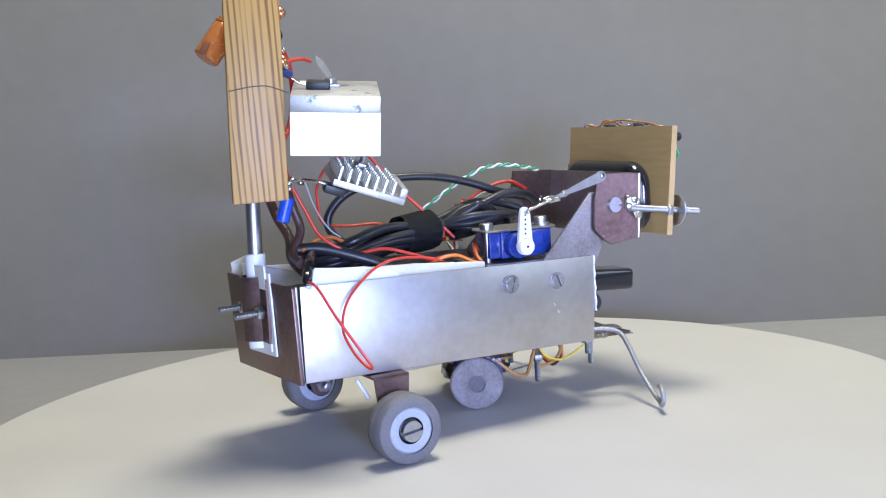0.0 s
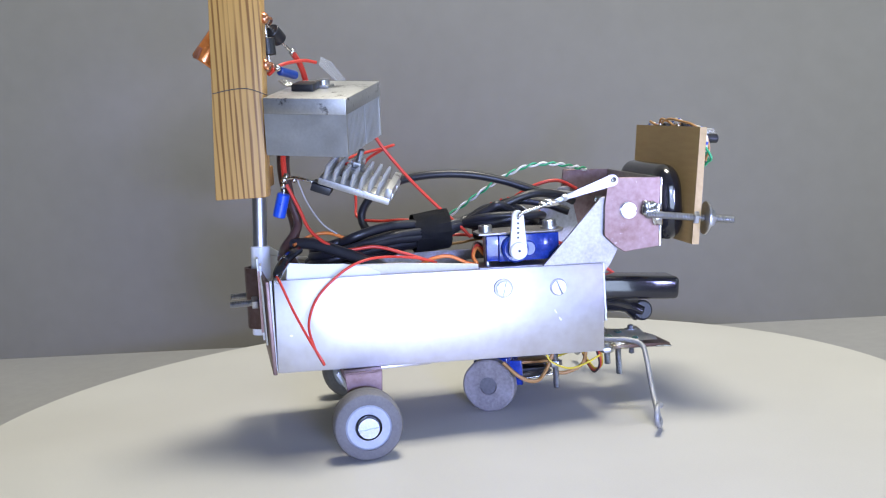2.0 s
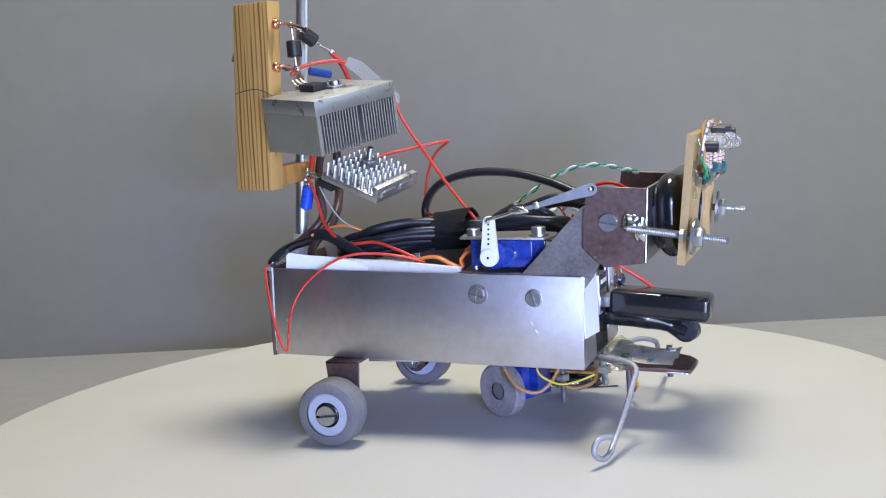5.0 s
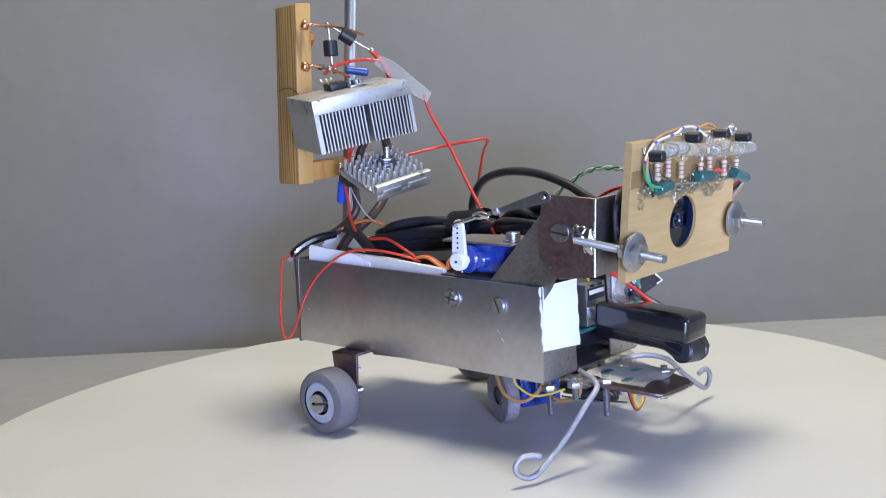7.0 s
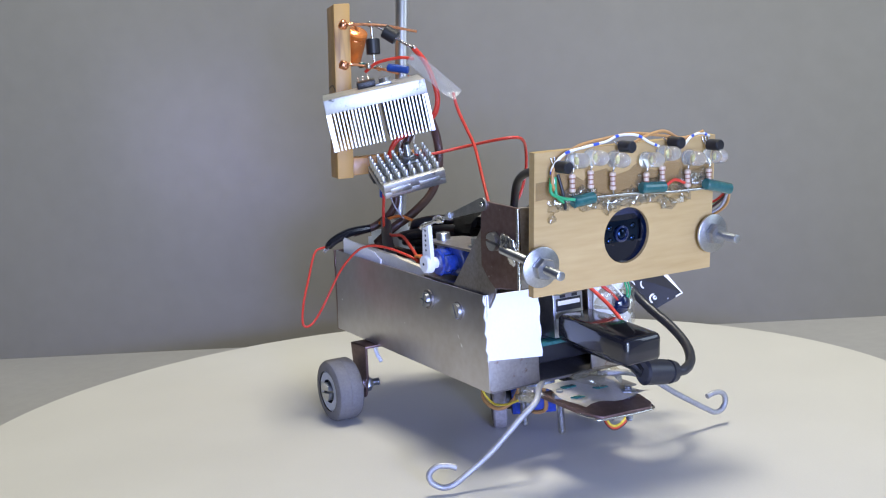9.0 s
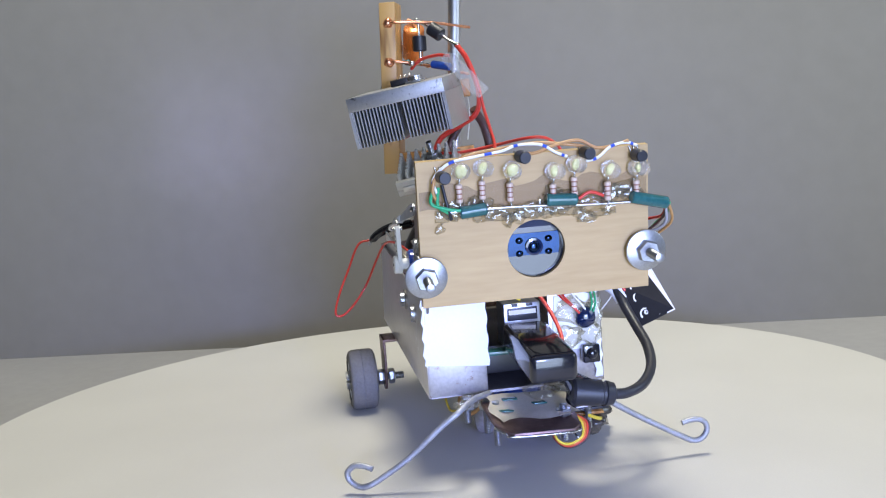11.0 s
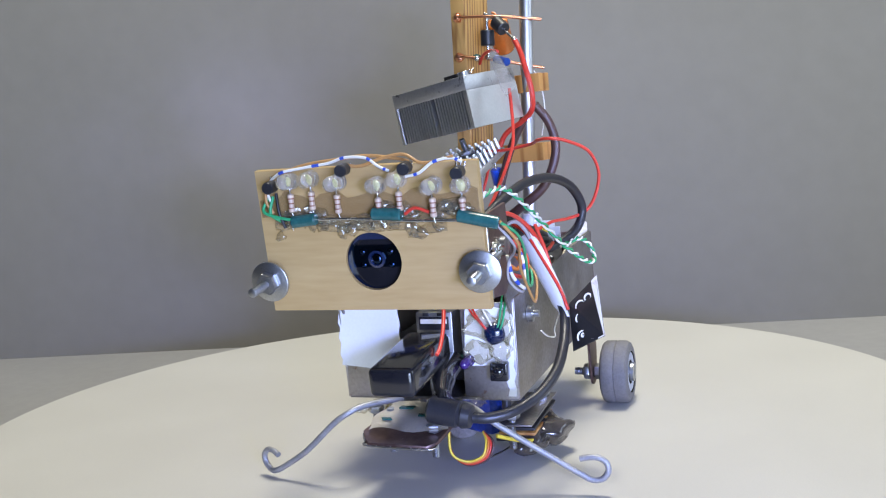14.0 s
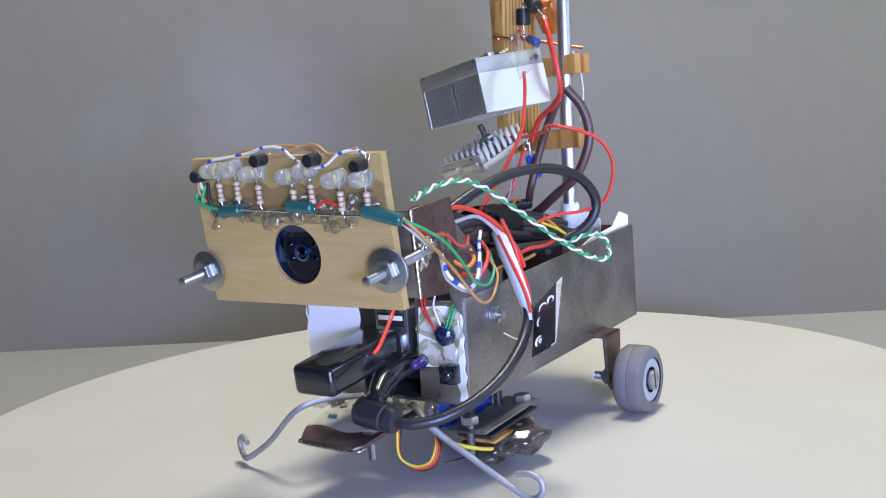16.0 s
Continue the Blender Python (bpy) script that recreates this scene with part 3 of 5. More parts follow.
    part("lead", tube(B(), [(-67.6, 8, 117.5), (-67.8, 8.2, 113), (-68.3, 8.5, 110)], 0.6), M_SOLDER, c)
    for k, p in enumerate(((-67.5, 7, 117), (-66.5, 5.5, 119), (-68, 5.5, 114.5), (-63, 4.5, 117))):
        part("solder_lump", blob(B(), p, (1.3, 1.3, 1.4), k + 9, 0.3, 2), M_SOLDER, r)
    part("clear_tape", prism(B(), [(-46, 17, 170.5), (-41, 20.5, 168), (-28, 33, 151), (-26.5, 28, 147), (-31, 24.5, 150.5), (-47, 14.5, 167)], (0.3, 0.3, 0.4)), M_TAPE, r, "crumpled piece of clear tape", smooth=False)


def heatsink(r):
    """Block with a thick top slab and plate fins below it."""
    o = Vector((-74.3, -15.6, 129.7))
    e1 = Vector((33.5, -14.6, -3.0)).normalized()
    e2 = Vector((19.5, 44.5, 7.2))
    e2 = (e2 - e1 * e2.dot(e1)).normalized()
    e3 = e1.cross(e2)
    L1, L2, L3, S = 36.5, 48.5, 24.5, 6.8
    hs = part("heatsink", hexa(B(), [o + e3 * (L3 - S), o + e3 * (L3 - S) + e1 * L1, o + e3 * (L3 - S) + e1 * L1 + e2 * L2, o + e3 * (L3 - S) + e2 * L2,
                                     o + e3 * L3, o + e3 * L3 + e1 * L1, o + e3 * L3 + e1 * L1 + e2 * L2, o + e3 * L3 + e2 * L2], 0.3), M_ALU, r, "grey aluminium heatsink with stained top slab")
    n = 29
    for i in range(n):
        y = 0.0 + i * (L2 - 1.0) / (n - 1)
        if i == 15:
            continue
        d = 1.6 if i in (0, n - 1) else 0.64
        inset = 0.0 if i in (0, n - 1) else 0.25
        a = o + e2 * (y - (0.6 if i == n - 1 else 0)) + e1 * inset
        bm = hexa(B(), [a, a + e1 * (L1 - 2 * inset), a + e1 * (L1 - 2 * inset) + e2 * d, a + e2 * d,
                        a + e3 * (L3 - S), a + e1 * (L1 - 2 * inset) + e3 * (L3 - S), a + e1 * (L1 - 2 * inset) + e2 * d + e3 * (L3 - S), a + e2 * d + e3 * (L3 - S)])
        part("fin", bm, M_ALU_FIN, hs, smooth=False)
    # transistor screwed onto the slab
    c = o + e3 * L3 + e1 * 13 + e2 * 25
    tr = part("transistor", block(B(), c + e3 * 1.6 - e1 * 2 - e2 * 3, e1, e2, e3, (10, 9, 3.2), 0.4), M_BLACK, r, "black power transistor with a steel tab")
    part("tab", block(B(), c + e3 * 0.6 + e1 * 2 + e2 * 5, e1, e2, e3, (10, 8, 1.1), 0.2), M_ZINC, tr)
    screw_head(tr, c + e3 * 1.0 + e1 * 3 + e2 * 6, e3, 2.9, 2.2, 0.3)
    for k in range(3):
        p = c + e3 * 1.6 - e1 * 6 + e2 * (-6 + 2.5 * k)
        part("lead", tube(B(), [p, p - e1 * 4 + e3 * 1, p - e1 * 7 + e3 * 3], 0.45, 6), M_SOLDER, tr)


def pin_sink(r):
    """Small tilted heatsink: base plate with rows of pins."""
    a, b, d = Vector((-53.6, -7.2, 115.2)), Vector((-23.9, -13.8, 103.5)), Vector((-41.5, 22.0, 119.5))
    e1 = (b - a).normalized()
    e2 = d - a
    e2 = (e2 - e1 * e2.dot(e1)).normalized()
    e3 = e1.cross(e2)
    if e3.z < 0:
        e3 = -e3
    L1, L2 = 32.5, 30.0
    hs = part("pin_heatsink", hexa(B(), [a, a + e1 * L1, a + e1 * L1 + e2 * L2, a + e2 * L2, a + e3 * 3, a + e1 * L1 + e3 * 3, a + e1 * L1 + e2 * L2 + e3 * 3, a + e2 * L2 + e3 * 3], 0.3), M_ALU, r,
              "tilted aluminium heatsink with rows of pins")
    p = a + e1 * (L1 - 3) + e3 * 3
    part("end_rib", hexa(B(), [p, p + e1 * 3, p + e1 * 3 + e2 * L2, p + e2 * L2, p + e3 * 4.2, p + e1 * 3 + e3 * 4.2, p + e1 * 3 + e2 * L2 + e3 * 4.2, p + e2 * L2 + e3 * 4.2], 0.3), M_ALU, hs)
    pin0 = None
    for i in range(7):
        for j in range(8):
            if 2 <= i <= 3 and 4 <= j <= 5:
                continue
            q = a + e1 * (2.2 + i * 4.05) + e2 * (1.6 + j * 3.8) + e3 * 2.9
            if pin0 is None:
                pin0 = part("pin", lathe(B(), q, q + e3 * 6.2, [(0, 0.95), (5.7, 0.8), (6.2, 0.55)], 8), M_ALU_FIN, hs)
                q0 = q
            else:
                ob = new("pin", pin0.data)
                ob.parent = hs
                ob.location = (q - q0) * MM
    q = a + e1 * 13 + e2 * 18 + e3 * 3
    n = part("bolt", thread(B(), q, q + e3 * 13, 1.5), M_ZINC, hs)
    part("nut", nut(B(), q + e3 * 4.6, q + e3 * 7, 3.2), M_ZINC, n)
    part("washer", lathe(B(), q + e3 * 3.6, q + e3 * 4.6, [(0, 4.6), (0.9, 4.6)], 20), M_ZINC, n)
    for k in range(2):
        part("clip_bar", block(B(), a + e1 * (L1 + 0.3) + e2 * (8 + 14 * k) + e3 * 3.4, e1, e2, e3, (0.8, 10, 2.6), 0.2), M_ALU_FIN, hs)
    part("connector", block(B(), a + e1 * 2 - e3 * 2.2 + e2 * 4, e1, e2, e3, (9, 8, 3.6), 0.4), M_BLACK, r, "black transistor under the small heatsink")
    wire("wire", [a + e1 * 1 - e3 * 1 + e2 * 3, (-58, -3, 117), (-62, 2, 118), (-66, 5, 118)], 0.8, M_SOLDER, r, "tinned wire")


def wheels(r):
    def wheel(y_out, s, x, z, name, lab):
        # y_out: outer face; s: -1 for the near side, 1 for the far side
        T = 13.2
        o, i = (x, y_out, z), (x, y_out - s * T, z)
        R = z + 1.2
        tyre = [(0, 9.8), (0.0, R - 2.4), (0.7, R - 0.9), (2.0, R - 0.15), (6.0, R), (6.4, R - 0.35), (7.0, R), (11.4, R - 0.15), (12.6, R - 1.0), (T, R - 2.6), (T, 9.8)]
        hub = part("wheel", lathe(B(), o, i, [(0.5, 5.7), (0.3, 9.0), (0.9, 9.9), (T - 1, 9.9), (T - 0.4, 9.3), (T - 0.6, 5.7)], 36, False), M_HUB, r, lab)
        part("tyre", lathe(B(), o, i, tyre, 48, False), M_TYRE, hub, "dusty grey rubber tyre")
        part("bore", lathe(B(), (x, y_out - s * 0.5, z), i, [(0, 5.7), (4.0, 5.5), (4.1, 1.5)], 28, False), M_BLACK, hub)
        screw_head(hub, (x, y_out - s * 2.0, z), (0, s, 0), 4.6, 3.4, 0.9)
        part("axle_bolt", thread(B(), (x, y_out - s * T * 0.6, z), (x, y_out - s * (T + 14), z), 1.9), M_ZINC, hub)
        part("nut", nut(B(), (x, y_out - s * (T + 1.0), z), (x, y_out - s * (T + 4.2), z), 3.8), M_ZINC, hub)
        part("nut", nut(B(), (x, y_out - s * (T + 6.4), z), (x, y_out - s * (T + 9.4), z), 3.8), M_ZINC, hub)
        return hub

    wheel(-43.4, -1, -42.9, 13.7, "wheel", "small grey wheel with pale hub and slotted screw")
    wheel(77.0, 1, -40.4, 13.7, "wheel", "small grey wheel with pale hub and slotted screw")
    # bent strips that carry the axles
    for y, s, x in ((-25.0, -1, -41.8), (58.0, 1, -40.4)):
        top = u_z(x, -0.4)
        outline = [(x - 8.2, y, top - 1.2), (x - 8.0, y, top), (x + 8.0, y, top), (x + 8.2, y, top - 1.2), (x + 7.0, y, 18)]
        for k in range(7):
            a = math.pi * k / 6
            outline.append((x + 5.2 * math.cos(a), y, 12.5 - 5.0 * math.sin(a)))
        outline.append((x - 7.0, y, 18))
        b = part("axle_bracket", prism(B(), outline, (0, s * 1.2, 0), 0.2), M_COPPER_CLAD, r, "bent brown copper-clad strip")
        part("fold", hexa(B(), [(x - 8.2, y + s * 1.2, top - 1.2), (x + 8.2, y + s * 1.2, top - 1.2), (x + 8.2, y - s * 22, top - 1.2), (x - 8.2, y - s * 22, top - 1.2),
                                (x - 8.2, y + s * 1.2, top), (x + 8.2, y + s * 1.2, top), (x + 8.2, y - s * 22, top), (x - 8.2, y - s * 22, top)], 0.2), M_COPPER_CLAD, b)
    # small plate and tie between the brackets
    part("tie_plate", hexa(B(), [(-33, -16, 31.6), (-10, -12, 30.5), (-10, 40, 30.5), (-33, 44, 31.6), (-33, -16, 33), (-10, -12, 32), (-10, 40, 32), (-33, 44, 33)], 0.2), M_STEEL, r, "small steel plate under the floor")
    wire("cable_tie", [(-52, -12, 31), (-50, -13, 27), (-47, -12, 22)], 1.0, M_WHITE_PL, r, "white cable tie end")
    wire("wire", [(-10, -8, 31), (0, -10, 31.5), (8, -9, 31.8), (18, -8, 31.2)], 0.8, M_GREY_W, r, "thin grey wire")
    # steered drive wheel
    ax = Vector((-0.47, -0.88, 0))
    c = Vector((20.8, 12.1, 11.6))
    dw = part("drive_wheel", lathe(B(), c + ax * 2.6, c - ax * 3.4, [(0, 4.2), (0, 11.8), (0.8, 12.7), (5.2, 12.8), (6, 12.0), (6, 3)], 44, False), M_FIBRE, r, "worn brown fibre drive wheel")
    part("hub", lathe(B(), c + ax * 1.4, c - ax * 3.4, [(0, 0.8), (0, 4.4), (4.4, 4.4)], 24), M_TYRE, dw, "dark recessed hub")
    motor = part("drive_motor", block(B(), c - ax * 14 + Vector((2, 1, 3)), ax, (0.88, -0.47, 0), (0, 0, 1), (20, 13, 17), 0.8), M_BLUE_PL, r, "clear blue servo motor under the floor")
    part("gear_case", rod(B(), c - ax * 3.5, c - ax * 6, 4.6, 20, 0.4), M_BLACK, motor)
    part("flange", block(B(), c - ax * 10 + Vector((2, 1, 3)), ax, (0.88, -0.47, 0), (0, 0, 1), (2.2, 24, 12), 0.4), M_BLUE_PL, motor)
    wire("wire", [(26, 2, 24), (33, -2, 17), (41, 0, 14), (47, 4, 18), (52, 6, 27)], 0.9, M_TAN_W, r, "tan wire")
    wire("wire", [(44, -8, 30), (46, -10, 25), (54, -10, 21), (62, -9, 22), (70, -8, 25)], 0.5, M_YELLOW, r, "yellow wire")
    wire("wire", [(52, 8, 15), (58, 8, 14.5), (66, 8, 18), (68, 6, 28)], 0.9, M_TAN_W, r, "tan wire")


def underside(r):
    # lower electronics deck on long bolts
    part("lower_deck", hexa(B(), [(24, 41, 20.0), (66, 41, 18.0), (66, 56, 18.4), (24, 56, 20.4), (24, 41, 20.8), (66, 41, 18.8), (66, 56, 19.2), (24, 56, 21.2)], 0.2), M_STEEL_DARK, r, "thin steel deck under the floor")
    for p in ((29.2, 51.3), (62, 47)):
        b = part("bolt", thread(B(), (p[0], p[1], 8 if p[0] > 50 else 13), (p[0], p[1], 23), 1.5), M_ZINC, r)
        part("nut", nut(B(), (p[0], p[1], 20.6), (p[0], p[1], 23.8), 3.4), M_ZINC, b)
    b = part("bolt", thread(B(), (52, 6, 8), (52, 6, 31), 1.5), M_ZINC, r)
    part("nut", nut(B(), (52, 6, 18.5), (52, 6, 21.5), 3.3), M_ZINC, b)
    for p in ((34, 43), (55, 43)):
        part("standoff", rod(B(), (p[0], p[1], 18), (p[0], p[1], 31), 1.8), M_BLACK, r)
    part("packing_card", hexa(B(), [(26, 41, 17.0), (62, 41, 15.4), (62, 56, 15.6), (26, 56, 17.2), (26, 41, 18.2), (62, 41, 16.6), (62, 56, 16.8), (26, 56, 18.4)], 0.2), M_BLACK, r, "dark packing sheet under the deck")
    part("circuit_board", hexa(B(), [(28, 40, 13.4), (58, 40, 12.4), (58, 55, 12.4), (28, 55, 13.4), (28, 40, 14.6), (58, 40, 13.6), (58, 55, 13.6), (28, 55, 14.6)], 0.2), M_SPACER, r, "brown edge of a small circuit board")
    part("circuit_board", hexa(B(), [(30, 38, 9.6), (56, 38, 9), (56, 57, 9), (30, 57, 9.6), (30, 38, 11.2), (56, 38, 10.6), (56, 57, 10.6), (30, 57, 11.2)], 0.2), M_BLACK, r, "dark circuit board")
    bm = blob(B(), (37, 55, 8.6), (11.5, 9.5, 6.0), 3, 0.3)
    blob(bm, (50, 51, 7.8), (10, 7.5, 4.6), 5, 0.35)
    part("epoxy_blob", bm, M_EPOXY, r, "smoky glossy blob of epoxy")
    wire("wire", [(44, 56, 9.5), (56, 54, 10), (66, 50, 13), (74, 44, 17)], 0.8, M_YELLOW, r, "yellow wire")
    wire("wire", [(34, 40, 5.5), (50, 42, 5.0), (70, 40, 7)], 0.45, M_SOLDER, r, "thin bare wire")
    for k, m in enumerate((M_BROWN_W, M_RED, M_ORANGE, M_YELLOW)):
        q = k * 0.95
        wire("ribbon_wire", [(78 + q, 26 + q * 0.3, 22), (80 + q * 0.6, 27 + q * 0.2, 12), (79 + q * 0.3, 33, 6.5 + q * 0.6), (78 + q * 0.2, 41 - q * 0.7, 9 + q * 0.4), (76, 43 - q, 15), (72, 38, 18)], 0.5, m, r, "ribbon cable strand")
    for p, lo in (((82.6, 3.9), 12.0), ((74, -6), 20), ((97, 27), 15.5)):
        b = part("bolt", thread(B(), (p[0], p[1], lo), (p[0], p[1], 30), 1.5), M_ZINC, r)
        part("nut", nut(B(), (p[0], p[1], 25.6), (p[0], p[1], 28.2), 3.2), M_ZINC, b)


def front_end(r):
    # brown lip board with clipped corners and white card above it
    z = 24.5
    lip = part("lip_board", prism(B(), [(72, 0, z + 1), (100, -0.5, z), (106, 2.5, z - 1.2), (109, 5, z - 2), (109, 28, z - 2.6), (106, 31, z - 1.8), (98, 32, z - 0.4), (72, 31, z + 1)], (0.2, 0, 1.6), 0.2), M_COPPER_CLAD, r, "brown copper-clad lip board with clipped corners")
    part("edge", tube(B(), [(100, -0.5, z), (106, 2.5, z - 1.0), (109, 5, z - 1.6), (109.2, 28, z - 2.2), (106, 31, z - 1.4)], 0.5, 6, 4), M_SOLDER, lip, "bright tinned edge")
    bm = B()
    grid = [[bm.verts.new((72 + 30 * i / 8, 1 + 31 * j / 8 + (1.5 * math.sin(i) if j in (0, 8) else 0), 29.4 - 0.28 * i + 0.4 * math.sin(j * 0.9 + i * 0.5) + (1.2 if i == 8 else 0) * math.sin(j))) for j in range(9)] for i in range(9)]
    for i in range(8):
        for j in range(8):
            bm.faces.new((grid[i][j], grid[i + 1][j], grid[i + 1][j + 1], grid[i][j + 1]))
    bmesh.ops.solidify(bm, geom=bm.faces[:], thickness=0.7)
    part("card_sheet", bm, M_CREAM, r, "bent piece of cream printed card")
    for k, (x, y) in enumerate(((80, 10), (88, 20), (92, 6))):
        part("printed_mark", block(B(), (x, y, 30.0 - 0.28 * (x - 72) / 3.75 + 0.4 * math.sin((y - 1) / 3.9 * 0.9 + (x - 72) / 3.75 * 0.5)), (1, 0.3 * k, 0), (0, 1, 0), (0, 0, 1), (3, 6 - k, 0.5), 0.1), M_RESIN_GREEN, r, "dark printed patch")
    for k, (p, s) in enumerate((((74, -4, 28.5), (6, 4, 2.2)), ((76, 24, 30), (7, 6, 2.5)), ((80, -9, 28.6), (4.5, 3, 1.7)), ((72, 34, 30), (5, 6, 2)))):
        part("glue_lump", blob(B(), p, s, k + 20, 0.35), M_GLUE, r, "lump of clear glue")
    # feeler wires with curled ends
    def feeler(points, name):
        part(name, tube(B(), points, 1.2, 10, 8), M_WIRE_STEEL, r, "bent steel feeler wire with a curled end", angle=60)

    feeler([(70, 4, 30), (78, -3, 30.6), (85, -8, 30.5), (89, -12.5, 28.6), (88.5, -19, 24), (86, -32, 12.5), (84, -43, 5.2), (83.2, -48, 2.6), (81.3, -51.5, 1.9), (79.4, -55, 4.2), (79.1, -55.6, 7.6), (80.4, -53, 10.2), (82.4, -49.5, 10.4), (84.4, -46.4, 9.4)], "feeler")
    feeler([(74, 30, 30), (82, 38, 30.5), (87, 45, 28), (87.6, 50, 25), (86.2, 61, 17.8), (85, 79, 7.0), (84.8, 83.5, 4.9), (84.8, 87, 5.4), (84.8, 89.3, 8.2), (84.8, 88.8, 11.6), (84.8, 86, 13.4), (84.8, 82.5, 13.5), (84.8, 79, 12.8)], "feeler")
    # plug-in stick
    ax, dn = Vector((45, 0.5, -4.5)).normalized(), Vector((4.5, 0, 45)).normalized()
    u = part("usb_stick", block(B(), (95.8, 19.2, 51.1), ax, (0, 1, 0), dn, (44, 17.8, 11.2), 2.4, 4), M_GLOSS, r, "glossy black plug-in memory stick", angle=50)
    part("plug", block(B(), (72, 19.6, 52.8), ax, (0, 1, 0), dn, (10, 12.2, 4.6), 0.3), M_ZINC, u, "bright metal plug shell")
    sk = part("socket", block(B(), (62.5, 19.8, 56.2), (1, 0, 0), (0, 1, 0), (0, 0, 1), (14, 15.0, 18.0), 0.4), M_ZINC, r, "metal double socket shell")
    part("port", block(B(), (69.6, 19.8, 60.8), (1, 0, 0), (0, 1, 0), (0, 0, 1), (0.5, 12.4, 5.2), 0.1), M_BLACK, sk)
    part("tongue", block(B(), (69.9, 19.8, 61.6), (1, 0, 0), (0, 1, 0), (0, 0, 1), (0.6, 11, 1.8), 0.1), M_CREAM, sk)
    for y in (16.8, 22.8):
        part("spring", block(B(), (70.0, y, 64.4), (1, 0, 0), (0, 1, 0), (0, 0, 1), (0.5, 2.6, 1.2), 0.1), M_BLACK, sk)
    # webcam plug under it
    p = part("cable_plug", tube(B(), [(68, 26, 44.6), (76, 26.5, 44.0), (84, 27.5, 43.0), (91, 29, 41.2), (97, 31, 38.8), (103, 33.2, 36.0)], 4.7, 16, 6, 1.0, True, ([0, 0.5, 0.66, 0.8, 1.0], [1.0, 1.05, 0.85, 0.75, 1.2])), M_GLOSS, r, "black moulded cable plug", angle=60)
    part("strain_relief", lathe(B(), (104.5, 28.4, 36.4), (104.8, 45.5, 33.6), [(0, 4.2), (1, 5.2), (11.5, 5.0), (12, 4.3), (13, 4.3), (13.4, 4.9), (16.4, 4.2), (17.2, 2.4)], 20), M_CABLE, p, "ribbed rubber sleeve")
    wire("cable", [(104.8, 45, 33.6), (103.5, 51, 33.2), (98, 59, 34.5), (88, 66, 38.2), (75, 69.5, 43.5), (62, 69.5, 49.5), (53, 68.5, 55.5), (47.6, 67.2, 61.5), (45.5, 64.5, 66)], 2.1, M_CABLE, r, "black webcam cable")
    part("shrink_sleeve", tube(B(), [(49.4, 68.2, 58), (46.8, 66.0, 63), (44.4, 61.5, 72), (42.0, 56, 82), (40.2, 51.4, 91)], 3.9, 12, 6, 0.42, True, ([0, 0.22, 0.3, 0.8, 1.0], [0.75, 0.8, 1.2, 1.5, 1.25])), M_WHITE_PL, r, "white shrink sleeve")
    wire("wire", [(50, 69.5, 62), (48.6, 66.4, 70), (46.5, 60.5, 80), (44, 54, 90), (40, 48, 96)], 0.7, M_RED, r, "red wire along the white sleeve")
    wire("wire", [(44.5, 66.5, 66), (41.6, 62.5, 74), (39.4, 56.5, 84), (37, 50, 92), (34, 44, 95)], 0.7, M_RED, r, "red wire along the white sleeve")
    # label folded round the cable
    q = [Vector(c) for c in ((46.0, 69.2, 63.5), (56.0, 72.2, 46.5), (63.5, 86.5, 54.5), (45.0, 80.8, 74.8))]
    n = (q[1] - q[0]).cross(q[3] - q[0]).normalized()
    tag = part("cable_label", prism(B(), q, n * 0.35), M_BLACK, r, "black cable label with a white printed strip", smooth=False)

    def on_tag(u, v, s=1):
        a = q[0].lerp(q[1], u)
        b = q[3].lerp(q[2], u)
        return a.lerp(b, v)
    for side in (-0.06, 0.37):
        strip = [on_tag(0.0, 0.80), on_tag(1, 0.80), on_tag(1, 1.0), on_tag(0, 1.0)]
        part("white_strip", prism(B(), [s + n * side for s in strip], n * 0.05), M_PAPER, tag, smooth=False)
        bars = B()
        for k in range(5):
            v = 0.825 + k * 0.034
            prism(bars, [on_tag(0.06, v) + n * (side * 1.0 + (0.06 if side > 0 else -0.03)), on_tag(0.93 - 0.1 * (k % 2), v) + n * (side + (0.06 if side > 0 else -0.03)), on_tag(0.93 - 0.1 * (k % 2), v + 0.012) + n * (side + (0.06 if side > 0 else -0.03)), on_tag(0.06, v + 0.012) + n * (side + (0.06 if side > 0 else -0.03))], n * 0.03)
        part("print_bars", bars, M_GREY_W, tag, smooth=False)
    # white signs on the label: a ring mark, a bar of lettering and two printed letters
    marks = B()
    for cu, cv, a0, a1, rr in ((0.82, 0.34, 0.4, 5.2, 2.3), (0.80, 0.36, 0, 6.2, 0.7), (0.47, 0.34, 0.9, 5.4, 2.1), (0.25, 0.38, 0.9, 5.4, 2.1), (0.22, 0.64, 0.9, 5.4, 1.5)):
        c = on_tag(cu, cv)
        ex = (q[1] - q[0]).normalized()
        ey = n.cross(ex)
        for side in (-0.25, 0.45):
            tube(marks, [c + n * side + (ex * math.cos(a0 + (a1 - a0) * k / 10) + ey * math.sin(a0 + (a1 - a0) * k / 10)) * rr for k in range(11)], 0.42, 5, 1, curve=False)
    for side in (-0.12, 0.40):
        prism(marks, [on_tag(0.62, 0.60) + n * side, on_tag(0.95, 0.60) + n * side, on_tag(0.95, 0.66) + n * side, on_tag(0.62, 0.66) + n * side], n * 0.08)
    part("white_marks", marks, M_PAPER, tag, smooth=False)
    # sensor on the far flange
    s = part("sensor", blob(B(), (71.8, 45.2, 57.2), (3.2, 4.3, 4.5), 2, 0.06), M_LENS_BLUE, r, "dark blue domed sensor under glue")
